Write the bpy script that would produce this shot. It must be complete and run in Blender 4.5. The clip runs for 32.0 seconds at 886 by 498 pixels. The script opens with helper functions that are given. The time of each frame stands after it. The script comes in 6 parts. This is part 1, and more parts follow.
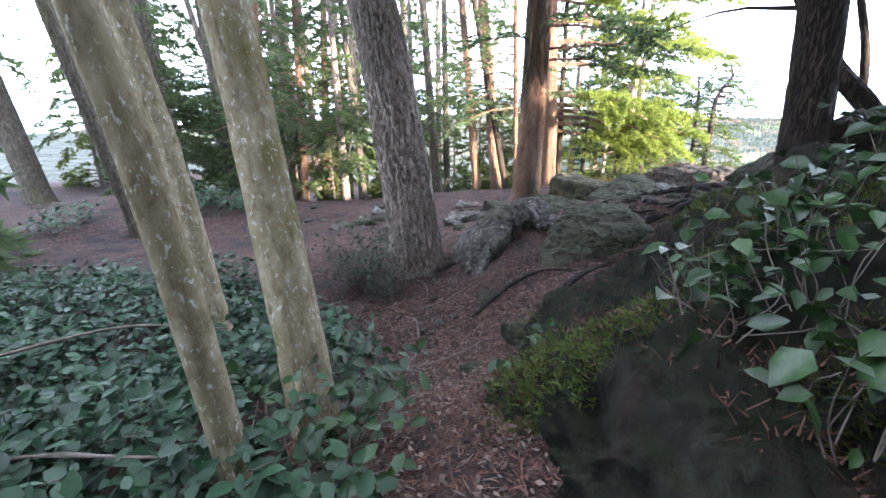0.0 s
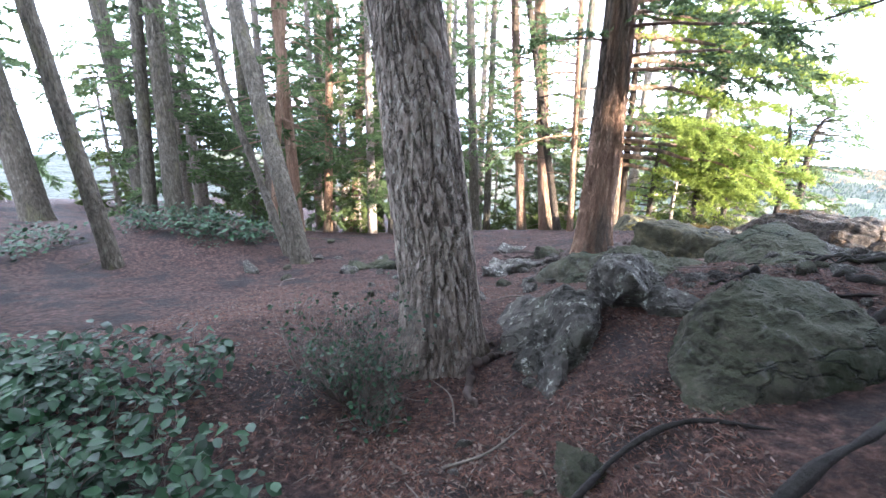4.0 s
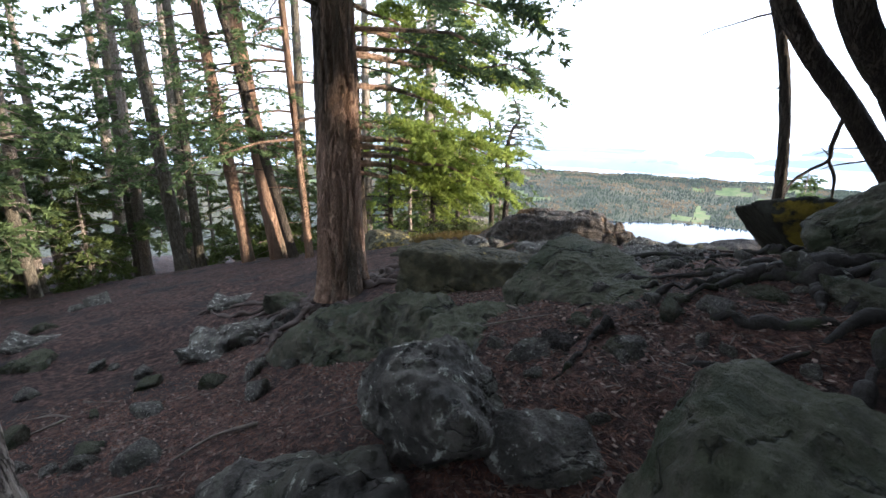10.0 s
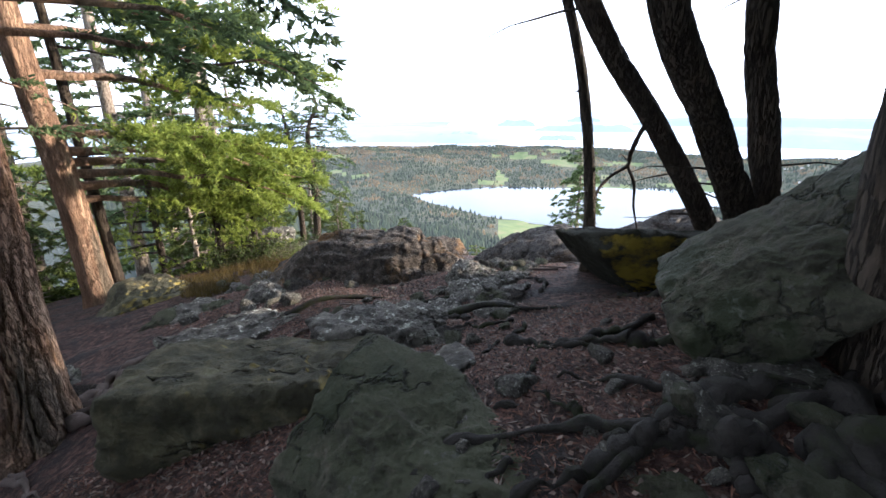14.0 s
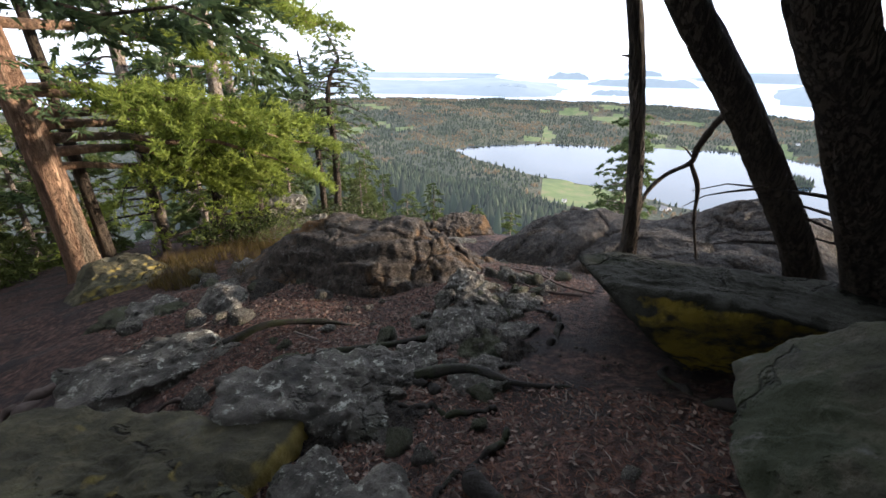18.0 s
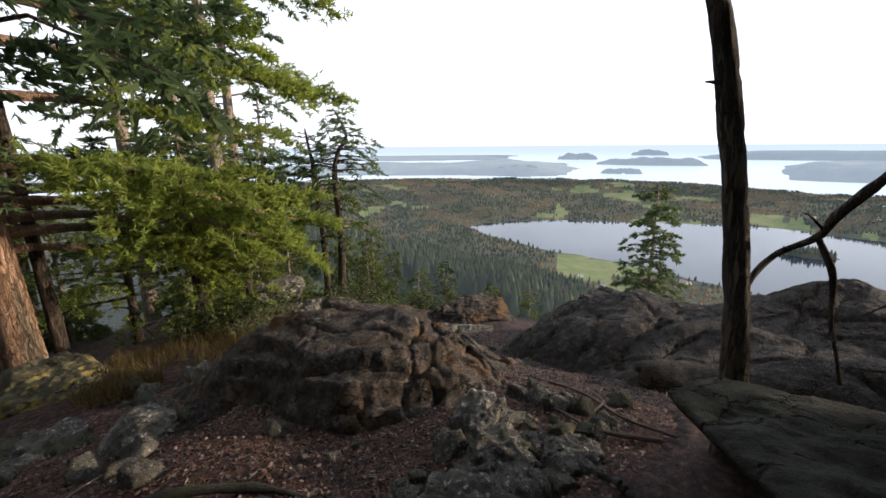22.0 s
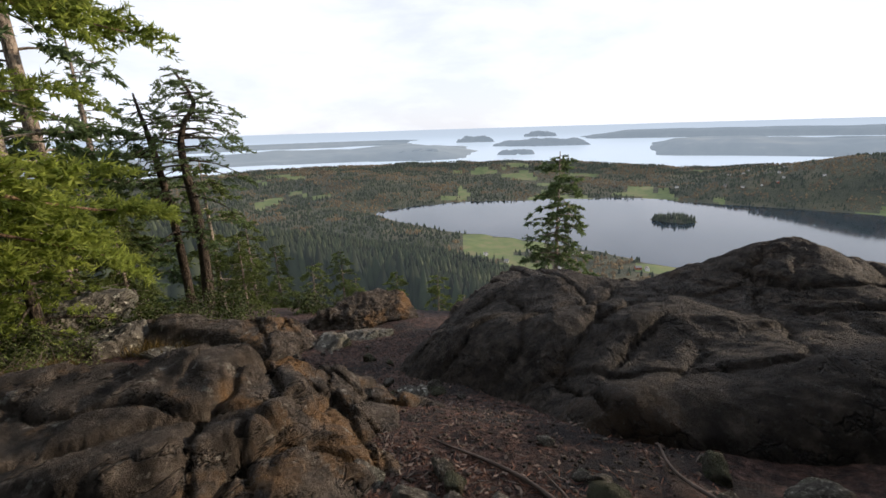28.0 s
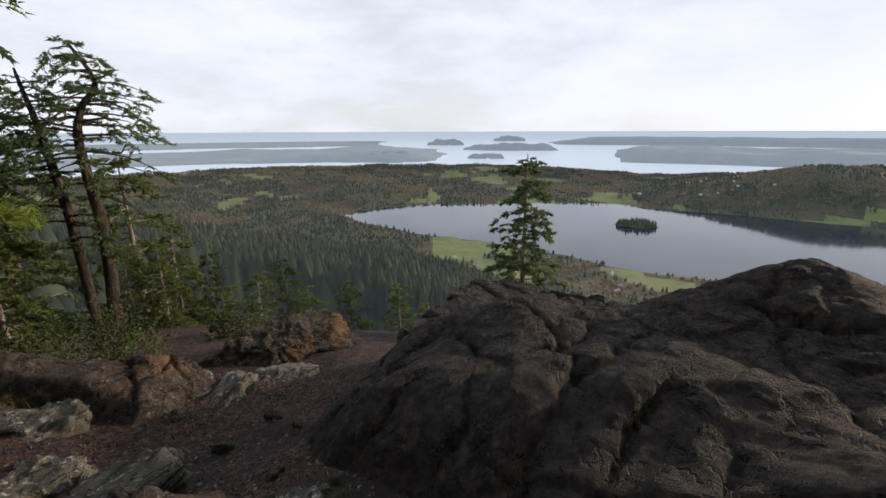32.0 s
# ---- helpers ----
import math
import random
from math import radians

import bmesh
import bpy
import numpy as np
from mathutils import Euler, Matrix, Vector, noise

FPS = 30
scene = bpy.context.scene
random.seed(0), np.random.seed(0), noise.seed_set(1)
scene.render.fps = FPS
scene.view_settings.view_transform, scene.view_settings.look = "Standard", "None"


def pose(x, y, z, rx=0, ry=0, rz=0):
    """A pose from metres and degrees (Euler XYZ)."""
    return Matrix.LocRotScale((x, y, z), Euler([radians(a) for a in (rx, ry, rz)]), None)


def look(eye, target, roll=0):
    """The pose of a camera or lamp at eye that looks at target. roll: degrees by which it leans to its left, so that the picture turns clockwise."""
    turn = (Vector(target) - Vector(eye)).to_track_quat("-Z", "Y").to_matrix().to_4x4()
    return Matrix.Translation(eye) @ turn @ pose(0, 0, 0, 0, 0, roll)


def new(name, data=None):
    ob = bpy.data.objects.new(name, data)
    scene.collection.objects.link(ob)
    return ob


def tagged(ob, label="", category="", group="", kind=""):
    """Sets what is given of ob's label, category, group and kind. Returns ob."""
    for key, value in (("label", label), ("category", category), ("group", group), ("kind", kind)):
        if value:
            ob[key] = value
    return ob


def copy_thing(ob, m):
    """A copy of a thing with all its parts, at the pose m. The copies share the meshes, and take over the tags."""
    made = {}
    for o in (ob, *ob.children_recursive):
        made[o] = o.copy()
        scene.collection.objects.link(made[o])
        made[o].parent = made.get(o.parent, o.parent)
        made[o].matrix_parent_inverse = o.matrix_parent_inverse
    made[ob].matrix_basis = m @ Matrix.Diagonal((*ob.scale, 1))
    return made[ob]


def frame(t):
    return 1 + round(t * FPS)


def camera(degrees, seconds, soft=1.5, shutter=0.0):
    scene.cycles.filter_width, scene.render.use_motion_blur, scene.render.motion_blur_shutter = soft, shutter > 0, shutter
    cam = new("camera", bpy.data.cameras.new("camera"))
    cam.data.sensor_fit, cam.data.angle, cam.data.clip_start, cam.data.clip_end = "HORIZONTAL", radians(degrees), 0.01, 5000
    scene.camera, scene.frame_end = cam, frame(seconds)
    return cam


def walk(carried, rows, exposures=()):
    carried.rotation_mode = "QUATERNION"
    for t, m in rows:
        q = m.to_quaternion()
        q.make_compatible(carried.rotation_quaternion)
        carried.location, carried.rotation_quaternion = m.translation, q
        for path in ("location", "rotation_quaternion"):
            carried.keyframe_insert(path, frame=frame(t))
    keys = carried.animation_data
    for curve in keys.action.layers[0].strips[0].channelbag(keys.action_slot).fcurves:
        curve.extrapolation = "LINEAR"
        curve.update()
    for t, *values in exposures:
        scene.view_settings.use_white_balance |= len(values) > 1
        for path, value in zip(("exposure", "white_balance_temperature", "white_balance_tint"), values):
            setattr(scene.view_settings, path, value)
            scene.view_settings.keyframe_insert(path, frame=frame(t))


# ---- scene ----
cam = camera(90.38, 32.0)
PATH = [
    (0, (-0.041, -0.040, 1.383), (0.013, 1.634, 0.723), -0.39),
    (0.5, (-0.081, 0.228, 1.342), (0.019, 1.896, 0.673), 0.11),
    (1, (-0.044, 0.514, 1.279), (0.025, 2.203, 0.661), 1.19),
    (1.5, (-0.058, 0.742, 1.232), (0.022, 2.437, 0.634), 2.09),
    (2, (-0.107, 1.016, 1.187), (-0.062, 2.718, 0.603), 1.20),
    (2.5, (-0.075, 1.292, 1.143), (-0.077, 2.999, 0.574), 1.34),
    (4.5, (-0.027, 2.353, 0.912), (-0.122, 4.070, 0.382), 1.08),
    (5, (0.013, 2.565, 0.883), (-0.020, 4.279, 0.335), 1.82),
    (5.5, (0.024, 2.810, 0.826), (0.177, 4.545, 0.373), 0.43),
    (6, (0.045, 2.987, 0.796), (0.272, 4.704, 0.305), 0.20),
    (6.5, (0.140, 3.195, 0.766), (0.435, 4.907, 0.294), 0.67),
    (7, (0.180, 3.353, 0.743), (0.561, 5.045, 0.259), 2.03),
    (7.5, (0.139, 3.525, 0.701), (0.676, 5.188, 0.267), 0.31),
    (8, (0.119, 3.647, 0.694), (0.749, 5.272, 0.245), 0.40),
    (8.5, (0.158, 3.801, 0.675), (0.785, 5.423, 0.210), -0.17),
    (9, (0.267, 3.994, 0.681), (0.920, 5.606, 0.215), 0.50),
    (9.5, (0.403, 4.160, 0.709), (1.148, 5.732, 0.248), 1.42),
    (10, (0.500, 4.307, 0.712), (1.393, 5.799, 0.248), 1.63),
    (10.5, (0.593, 4.444, 0.739), (1.648, 5.848, 0.345), 1.91),
    (11, (0.737, 4.559, 0.760), (1.806, 5.940, 0.324), 1.77),
    (11.5, (0.938, 4.684, 0.832), (1.967, 6.066, 0.313), 0.69),
    (12, (1.022, 4.805, 0.886), (2.083, 6.155, 0.346), 0.30),
    (12.5, (1.095, 4.946, 0.910), (2.244, 6.236, 0.402), -0.68),
    (13, (1.238, 5.045, 0.940), (2.434, 6.269, 0.383), -0.81),
    (13.5, (1.544, 5.187, 1.019), (2.801, 6.340, 0.443), -0.80),
    (14, (1.736, 5.252, 1.117), (3.123, 6.264, 0.576), -0.27),
    (14.5, (1.883, 5.359, 1.147), (3.314, 6.293, 0.582), -0.21),
    (15, (1.972, 5.401, 1.151), (3.400, 6.331, 0.572), 0.45),
    (15.5, (2.219, 5.457, 1.199), (3.625, 6.426, 0.630), 1.11),
    (17.5, (2.803, 5.616, 1.261), (4.163, 6.608, 0.623), -0.81),
    (18, (3.011, 5.651, 1.259), (4.248, 6.750, 0.550), 0.60),
    (18.5, (3.146, 5.737, 1.220), (4.396, 6.838, 0.538), 0.65),
    (19, (3.214, 5.833, 1.212), (4.532, 6.908, 0.625), -1.19),
    (19.5, (3.326, 5.907, 1.154), (4.625, 7.046, 0.649), -1.04),
    (20, (3.533, 5.960, 1.142), (4.750, 7.194, 0.653), 1.36),
    (20.5, (3.666, 6.043, 1.104), (4.891, 7.283, 0.660), 1.73),
    (21, (3.766, 6.212, 1.048), (5.006, 7.447, 0.627), -0.50),
    (21.5, (3.805, 6.315, 1.051), (5.080, 7.519, 0.645), -1.22),
    (22, (3.959, 6.387, 1.013), (5.225, 7.598, 0.597), -0.48),
    (22.5, (4.134, 6.470, 1.006), (5.410, 7.661, 0.566), 0.71),
    (23, (4.249, 6.573, 0.967), (5.520, 7.753, 0.485), 0.29),
    (23.5, (4.351, 6.694, 0.948), (5.638, 7.854, 0.458), -1.60),
    (24, (4.457, 6.745, 0.896), (5.720, 7.947, 0.448), -1.04),
    (24.5, (4.601, 6.773, 0.878), (5.864, 7.956, 0.383), 0.04),
    (25, (4.703, 6.874, 0.823), (6.064, 7.975, 0.402), 0.04),
    (25.5, (4.789, 6.968, 0.826), (6.239, 7.961, 0.439), -2.09),
    (27.5, (5.221, 7.209, 0.687), (6.646, 8.215, 0.243), -1.48),
    (28, (5.438, 7.223, 0.572), (6.918, 8.128, 0.093), -1.76),
    (28.5, (5.711, 7.203, 0.603), (7.224, 8.045, 0.113), 0.41),
    (29, (5.916, 7.235, 0.554), (7.415, 8.098, 0.056), -0.88),
    (29.5, (6.154, 7.238, 0.573), (7.681, 8.074, 0.115), -0.23),
    (30, (6.329, 7.264, 0.492), (7.799, 8.177, -0.001), 0.33),
    (30.5, (6.444, 7.399, 0.410), (7.997, 8.201, -0.021), -1.36),
    (31, (6.524, 7.538, 0.440), (8.167, 8.126, -0.005), -1.88),
    (31.5, (6.610, 7.582, 0.397), (8.209, 8.259, -0.075), -1.45),
    (32, (6.703, 7.559, 0.399), (8.246, 8.357, -0.072), -0.21),
]
EXPOSURES = [(0.0, 3.05, 5550, 17), (4.5, 3.3, 5450, 16), (6.0, 3.05, 5450, 15), (8.0, 2.5, 5450, 13), (10.0, 1.75, 5600, 12), (13.0, 1.75, 5600, 13), (17.5, 1.25, 5900, 14), (19.0, 1.05, 6050, 14), (21.0, 0.6, 6200, 14), (25.0, 0.3, 6300, 14), (32.0, -0.15, 6400, 14)]
walk(cam, [(t, look(eye, target, roll)) for t, eye, target, roll in PATH], EXPOSURES)

# ---- world, sun ----
EYE = Vector((6.0, 7.6, 0.9))          # about the middle of the last stretch
SUN_HEADING, SUN_HEIGHT = 130.0, 11.0  # clockwise from +y; above the horizon

world = bpy.data.worlds.new("sky")
scene.world = world
world.use_nodes = True
wt = world.node_tree
wt.nodes.clear()


def wnode(kind, **values):
    n = wt.nodes.new(kind)
    for k, v in values.items():
        n.inputs[k].default_value = v
    return n


sky = wt.nodes.new("ShaderNodeTexSky")
sky.sky_type = "NISHITA"
sky.sun_disc = False
sky.sun_elevation = radians(SUN_HEIGHT)
sky.sun_rotation = radians(SUN_HEADING)
sky.altitude, sky.air_density, sky.dust_density, sky.ozone_density = 380, 1.0, 0.9, 1.4
coord = wt.nodes.new("ShaderNodeTexCoord")
stretch = wt.nodes.new("ShaderNodeMapping")
stretch.inputs["Scale"].default_value = (1.0, 1.0, 3.2)
wt.links.new(coord.outputs["Generated"], stretch.inputs["Vector"])
clouds = wnode("ShaderNodeTexNoise", Scale=3.2, Detail=7.0, Roughness=0.58, Distortion=0.15)
wt.links.new(stretch.outputs["Vector"], clouds.inputs["Vector"])
cover = wt.nodes.new("ShaderNodeValToRGB")
cover.color_ramp.elements[0].position, cover.color_ramp.elements[1].position = 0.36, 0.62
cover.color_ramp.elements[0].color, cover.color_ramp.elements[1].color = (0.72, 0.72, 0.72, 1), (0.97, 0.97, 0.97, 1)
wt.links.new(clouds.outputs["Fac"], cover.inputs["Fac"])
mix = wt.nodes.new("ShaderNodeMix")
mix.data_type = "RGBA"
mix.inputs["B"].default_value = (10.5, 11.0, 11.7, 1)
wt.links.new(cover.outputs["Color"], mix.inputs["Factor"])
wt.links.new(sky.outputs["Color"], mix.inputs["A"])
back = wnode("ShaderNodeBackground", Strength=0.1)
wt.links.new(mix.outputs["Result"], back.inputs["Color"])
wout = wt.nodes.new("ShaderNodeOutputWorld")
wt.links.new(back.outputs["Background"], wout.inputs["Surface"])

sun = new("sun", bpy.data.lights.new("sun", "SUN"))
sun.data.energy, sun.data.angle, sun.data.color = 5.0, radians(2.0), (1.0, 0.8, 0.56)
toward_sun = Vector((math.sin(radians(SUN_HEADING)), math.cos(radians(SUN_HEADING)), math.tan(radians(SUN_HEIGHT))))
sun.matrix_basis = look(toward_sun * 30, (0, 0, 0))


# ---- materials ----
AIR_GLOW = ((0.6, 0.72, 0.86), 0.026)   # haze of the air, put in as a faint glow of far surfaces


def material(name, stops, scale=4.0, detail=6.0, stretch=(1, 1, 1), rough=0.85, bump=0.4, bump_scale=None, bump_dist=0.02,
             spots=None, spot_scale=1.5, spot_size=(0.52, 0.62), spots2=None, spot2_scale=5.0, spot2_size=(0.6, 0.68),
             by_object=0.0, by_island=0.0, metallic=0.0, up=None, up_size=(0.45, 0.85), spec=0.3, coords="Object", translucent=0.0, up_dir=(0, 0, 1), veins=None, glow=None, joints=None):
    """A noise-graded surface: stops is a list of (position, colour); spots are patches of another colour (lichen, moss, stains); up is what lies on faces that look up."""
    m = bpy.data.materials.new(name)
    m.use_nodes = True
    nt = m.node_tree
    bsdf = nt.nodes["Principled BSDF"]
    bsdf.inputs["Roughness"].default_value = rough
    bsdf.inputs["Metallic"].default_value = metallic
    bsdf.inputs["Specular IOR Level"].default_value = spec

    def node(kind, **values):
        n = nt.nodes.new(kind)
        for k, v in values.items():
            n.inputs[k].default_value = v
        return n

    tc = node("ShaderNodeTexCoord")
    mp = node("ShaderNodeMapping", Scale=stretch)
    nt.links.new(tc.outputs[coords], mp.inputs["Vector"])

    def noisy(s, d=detail, r=0.68):
        n = node("ShaderNodeTexNoise", Scale=s, Detail=d, Roughness=r)
        nt.links.new(mp.outputs["Vector"], n.inputs["Vector"])
        return n.outputs["Fac"]

    def ramp(fac, pairs):
        r = node("ShaderNodeValToRGB")
        e = r.color_ramp.elements
        while len(e) < len(pairs):
            e.new(0.5)
        for el, (pos, col) in zip(e, pairs):
            el.position, el.color = pos, (*col, 1) if len(col) == 3 else col
        nt.links.new(fac, r.inputs["Fac"])
        return r.outputs["Color"]

    def blend(fac, a, b, kind="MIX"):
        x = node("ShaderNodeMix")
        x.data_type, x.blend_type = "RGBA", kind
        for sock, val in (("Factor", fac), ("A", a), ("B", b)):
            if isinstance(val, bpy.types.NodeSocket):
                nt.links.new(val, x.inputs[sock])
            else:
                x.inputs[sock].default_value = val if sock == "Factor" else (*val, 1)
        return x.outputs["Result"]

    col = ramp(noisy(scale), stops)
    if up:
        geo = node("ShaderNodeNewGeometry")
        sep = node("ShaderNodeVectorMath")
        sep.operation = "DOT_PRODUCT"
        nt.links.new(geo.outputs["Normal"], sep.inputs[0])
        sep.inputs[1].default_value = up_dir
        add = node("ShaderNodeMath")
        add.operation = "MULTIPLY_ADD"
        nt.links.new(noisy(scale * 1.7), add.inputs[0])
        add.inputs[1].default_value = 0.8
        sub = node("ShaderNodeMath")
        sub.operation = "SUBTRACT"
        nt.links.new(sep.outputs["Value"], sub.inputs[0])
        sub.inputs[1].default_value = 0.4
        nt.links.new(sub.outputs[0], add.inputs[2])
        col = blend(ramp(add.outputs[0], [(up_size[0], (0, 0, 0)), (up_size[1], (1, 1, 1))]), col, up)
    if spots:
        col = blend(ramp(noisy(spot_scale, 5.0, 0.65), [(spot_size[0], (0, 0, 0)), (spot_size[1], (1, 1, 1))]), col, spots)
    if spots2:
        col = blend(ramp(noisy(spot2_scale, 4.0, 0.7), [(spot2_size[0], (0, 0, 0)), (spot2_size[1], (1, 1, 1))]), col, spots2)
    for amount, source in ((by_object, "object"), (by_island, "island")):
        if amount:
            if source == "object":
                rnd = node("ShaderNodeObjectInfo").outputs["Random"]
            else:
                rnd = node("ShaderNodeNewGeometry").outputs["Random Per Island"]
            lo, hi = 1 - amount, 1 + amount
            col = blend(1.0, col, ramp(rnd, [(0, (lo, lo, lo)), (1, (hi, hi * 0.97, hi * 0.9))]), "MULTIPLY")
    gaps = None
    if veins:
        v_scale, v_wide, v_dark, v_stretch = veins
        vm = node("ShaderNodeMapping", Scale=v_stretch)
        nt.links.new(tc.outputs[coords], vm.inputs["Vector"])
        wander = node("ShaderNodeTexNoise", Scale=v_scale, Detail=7.0, Roughness=0.66, Distortion=0.0)
        nt.links.new(vm.outputs["Vector"], wander.inputs["Vector"])
        away = node("ShaderNodeMath")
        away.operation = "SUBTRACT"
        nt.links.new(wander.outputs["Fac"], away.inputs[0])
        away.inputs[1].default_value = 0.5
        size = node("ShaderNodeMath")
        size.operation = "ABSOLUTE"
        nt.links.new(away.outputs[0], size.inputs[0])
        gaps = ramp(size.outputs[0], [(0.0, (0, 0, 0)), (v_wide, (1, 1, 1))])
        col = blend(1.0, col, ramp(size.outputs[0], [(0.0, (v_dark,) * 3), (v_wide * 0.9, (1, 1, 1))]), "MULTIPLY")
    if joints:
        j_scale, j_wide, j_dark, j_stretch = joints
        jm = node("ShaderNodeMapping", Scale=j_stretch, Rotation=(0.3, 0.5, 0.4))
        nt.links.new(tc.outputs[coords], jm.inputs["Vector"])
        wob = node("ShaderNodeTexNoise", Scale=j_scale * 0.9, Detail=5.0, Roughness=0.6)
        nt.links.new(jm.outputs["Vector"], wob.inputs["Vector"])
        off = node("ShaderNodeVectorMath")
        off.operation = "SCALE"
        off.inputs["Scale"].default_value = 1.5 / j_scale
        nt.links.new(wob.outputs["Color"], off.inputs[0])
        moved = node("ShaderNodeVectorMath")
        nt.links.new(jm.outputs["Vector"], moved.inputs[0])
        nt.links.new(off.outputs[0], moved.inputs[1])
        cells = node("ShaderNodeTexVoronoi", Scale=j_scale)
        cells.feature = "DISTANCE_TO_EDGE"
        nt.links.new(moved.outputs[0], cells.inputs["Vector"])
        mask = ramp(noisy(j_scale * 0.5, 3.0), [(0.42, (1, 1, 1)), (0.5, (0, 0, 0))])
        widen = node("ShaderNodeMath")
        widen.operation = "MULTIPLY_ADD"
        nt.links.new(mask, widen.inputs[0])
        widen.inputs[1].default_value = 0.6
        nt.links.new(cells.outputs["Distance"], widen.inputs[2])
        gaps = ramp(widen.outputs[0], [(0.0, (0, 0, 0)), (j_wide, (1, 1, 1))])
        col = blend(1.0, col, ramp(widen.outputs[0], [(0.0, (j_dark,) * 3), (j_wide * 0.6, (1, 1, 1))]), "MULTIPLY")
    nt.links.new(col, bsdf.inputs["Base Color"])
    # emission of far surfaces, in place of haze and sky sheen
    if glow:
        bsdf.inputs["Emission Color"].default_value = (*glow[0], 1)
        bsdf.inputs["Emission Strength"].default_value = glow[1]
    if bump:
        b = node("ShaderNodeBump", Strength=bump, Distance=bump_dist)
        nt.links.new(noisy(bump_scale or scale * 5, 8.0, 0.65), b.inputs["Height"])
        top = b.outputs["Normal"]
        if bump >= 0.9:
            b3 = node("ShaderNodeBump", Strength=0.9, Distance=bump_dist * 0.3)
            nt.links.new(noisy((bump_scale or scale * 5) * 4.5, 5.0, 0.7), b3.inputs["Height"])
            nt.links.new(top, b3.inputs["Normal"])
            top = b3.outputs["Normal"]
        if gaps:
            b2 = node("ShaderNodeBump", Strength=1.0, Distance=bump_dist * 1.2)
            nt.links.new(gaps, b2.inputs["Height"])
            nt.links.new(top, b2.inputs["Normal"])
            top = b2.outputs["Normal"]
        nt.links.new(top, bsdf.inputs["Normal"])
    if translucent:
        tl = node("ShaderNodeBsdfTranslucent")
        nt.links.new(col, tl.inputs["Color"])
        ms = node("ShaderNodeMixShader", Fac=translucent)
        nt.links.new(bsdf.outputs[0], ms.inputs[1])
        nt.links.new(tl.outputs[0], ms.inputs[2])
        nt.links.new(ms.outputs[0], nt.nodes["Material Output"].inputs["Surface"])
    return m


SOIL = material("needle_soil", [(0.33, (0.007, 0.004, 0.0035)), (0.46, (0.034, 0.018, 0.0145)), (0.57, (0.088, 0.047, 0.037)), (0.69, (0.21, 0.125, 0.098))], scale=16.0, detail=12.0,
                bump=1.0, bump_scale=34.0, bump_dist=0.055, spots=(0.022, 0.018, 0.018), spot_scale=1.3, spots2=(0.0896, 0.063, 0.048), spot2_scale=46.0, spot2_size=(0.58, 0.66))
LITTER = material("needle_litter", [(0.2, (0.0384, 0.0192, 0.0141)), (0.8, (0.166, 0.0864, 0.064))], scale=20, rough=0.9, bump=0, by_island=0.7)
LEAFLITTER = material("dead_leaves", [(0.2, (0.055, 0.0385, 0.033)), (0.8, (0.187, 0.143, 0.124))], scale=15, rough=0.8, bump=0, by_island=0.75)
GRAVEL = material("gravel", [(0.3, (0.0239, 0.0191, 0.0173)), (0.7, (0.0816, 0.0695, 0.0598))], scale=9, bump=0.3, by_island=0.4)
ROCK = material("grey_rock", [(0.28, (0.0174, 0.0163, 0.014)), (0.44, (0.0694, 0.064, 0.0547)), (0.58, (0.171, 0.156, 0.133)), (0.72, (0.373, 0.349, 0.3))], scale=3.2, detail=12.0,
                bump=1.0, bump_scale=13.0, bump_dist=0.05, spots=(0.07, 0.072, 0.05), spot_scale=1.6, spot_size=(0.5, 0.64), spots2=(0.414, 0.414, 0.36), spot2_scale=13.0, spot2_size=(0.58, 0.66), joints=(4.0, 0.06, 0.4, (0.6, 1.1, 1.8)))
MOSSROCK = material("mossy_rock", [(0.28, (0.0138, 0.0132, 0.0096)), (0.45, (0.0492, 0.0468, 0.0312)), (0.6, (0.12, 0.112, 0.0795)), (0.74, (0.276, 0.264, 0.21))], scale=3.4, detail=12.0,
                    bump=1.0, bump_scale=15.0, bump_dist=0.045, up=(0.062, 0.066, 0.036), up_size=(0.6, 1.15), spots=(0.035, 0.042, 0.02), spot_scale=1.8, spots2=(0.112, 0.116, 0.0975), spot2_scale=6.0, spot2_size=(0.6, 0.7), joints=(2.4, 0.04, 0.45, (0.6, 1.1, 1.8)))
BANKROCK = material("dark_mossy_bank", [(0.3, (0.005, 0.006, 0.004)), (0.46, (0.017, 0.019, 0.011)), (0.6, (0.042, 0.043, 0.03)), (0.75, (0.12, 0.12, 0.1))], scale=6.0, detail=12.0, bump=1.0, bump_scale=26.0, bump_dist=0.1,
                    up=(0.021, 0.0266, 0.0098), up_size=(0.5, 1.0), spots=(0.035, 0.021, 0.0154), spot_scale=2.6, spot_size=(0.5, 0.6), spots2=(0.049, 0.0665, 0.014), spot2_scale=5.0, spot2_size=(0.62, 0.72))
# lichen, with sunlight painted in: faces turned to the sun are yellower
LICHENROCK = material("lichen_rock", [(0.28, (0.018, 0.017, 0.011)), (0.48, (0.06, 0.055, 0.032)), (0.62, (0.13, 0.118, 0.066)), (0.75, (0.28, 0.26, 0.17))], scale=3.0, detail=11.0,
                      bump=1.0, bump_scale=13.0, bump_dist=0.045, up=(0.23, 0.18, 0.045), up_dir=(0.65, -0.75, 0.05), up_size=(0.45, 0.8), spots=(0.09, 0.085, 0.07), spot_scale=1.6, spot_size=(0.55, 0.66), joints=(2.0, 0.04, 0.45, (0.6, 1.1, 1.8)))
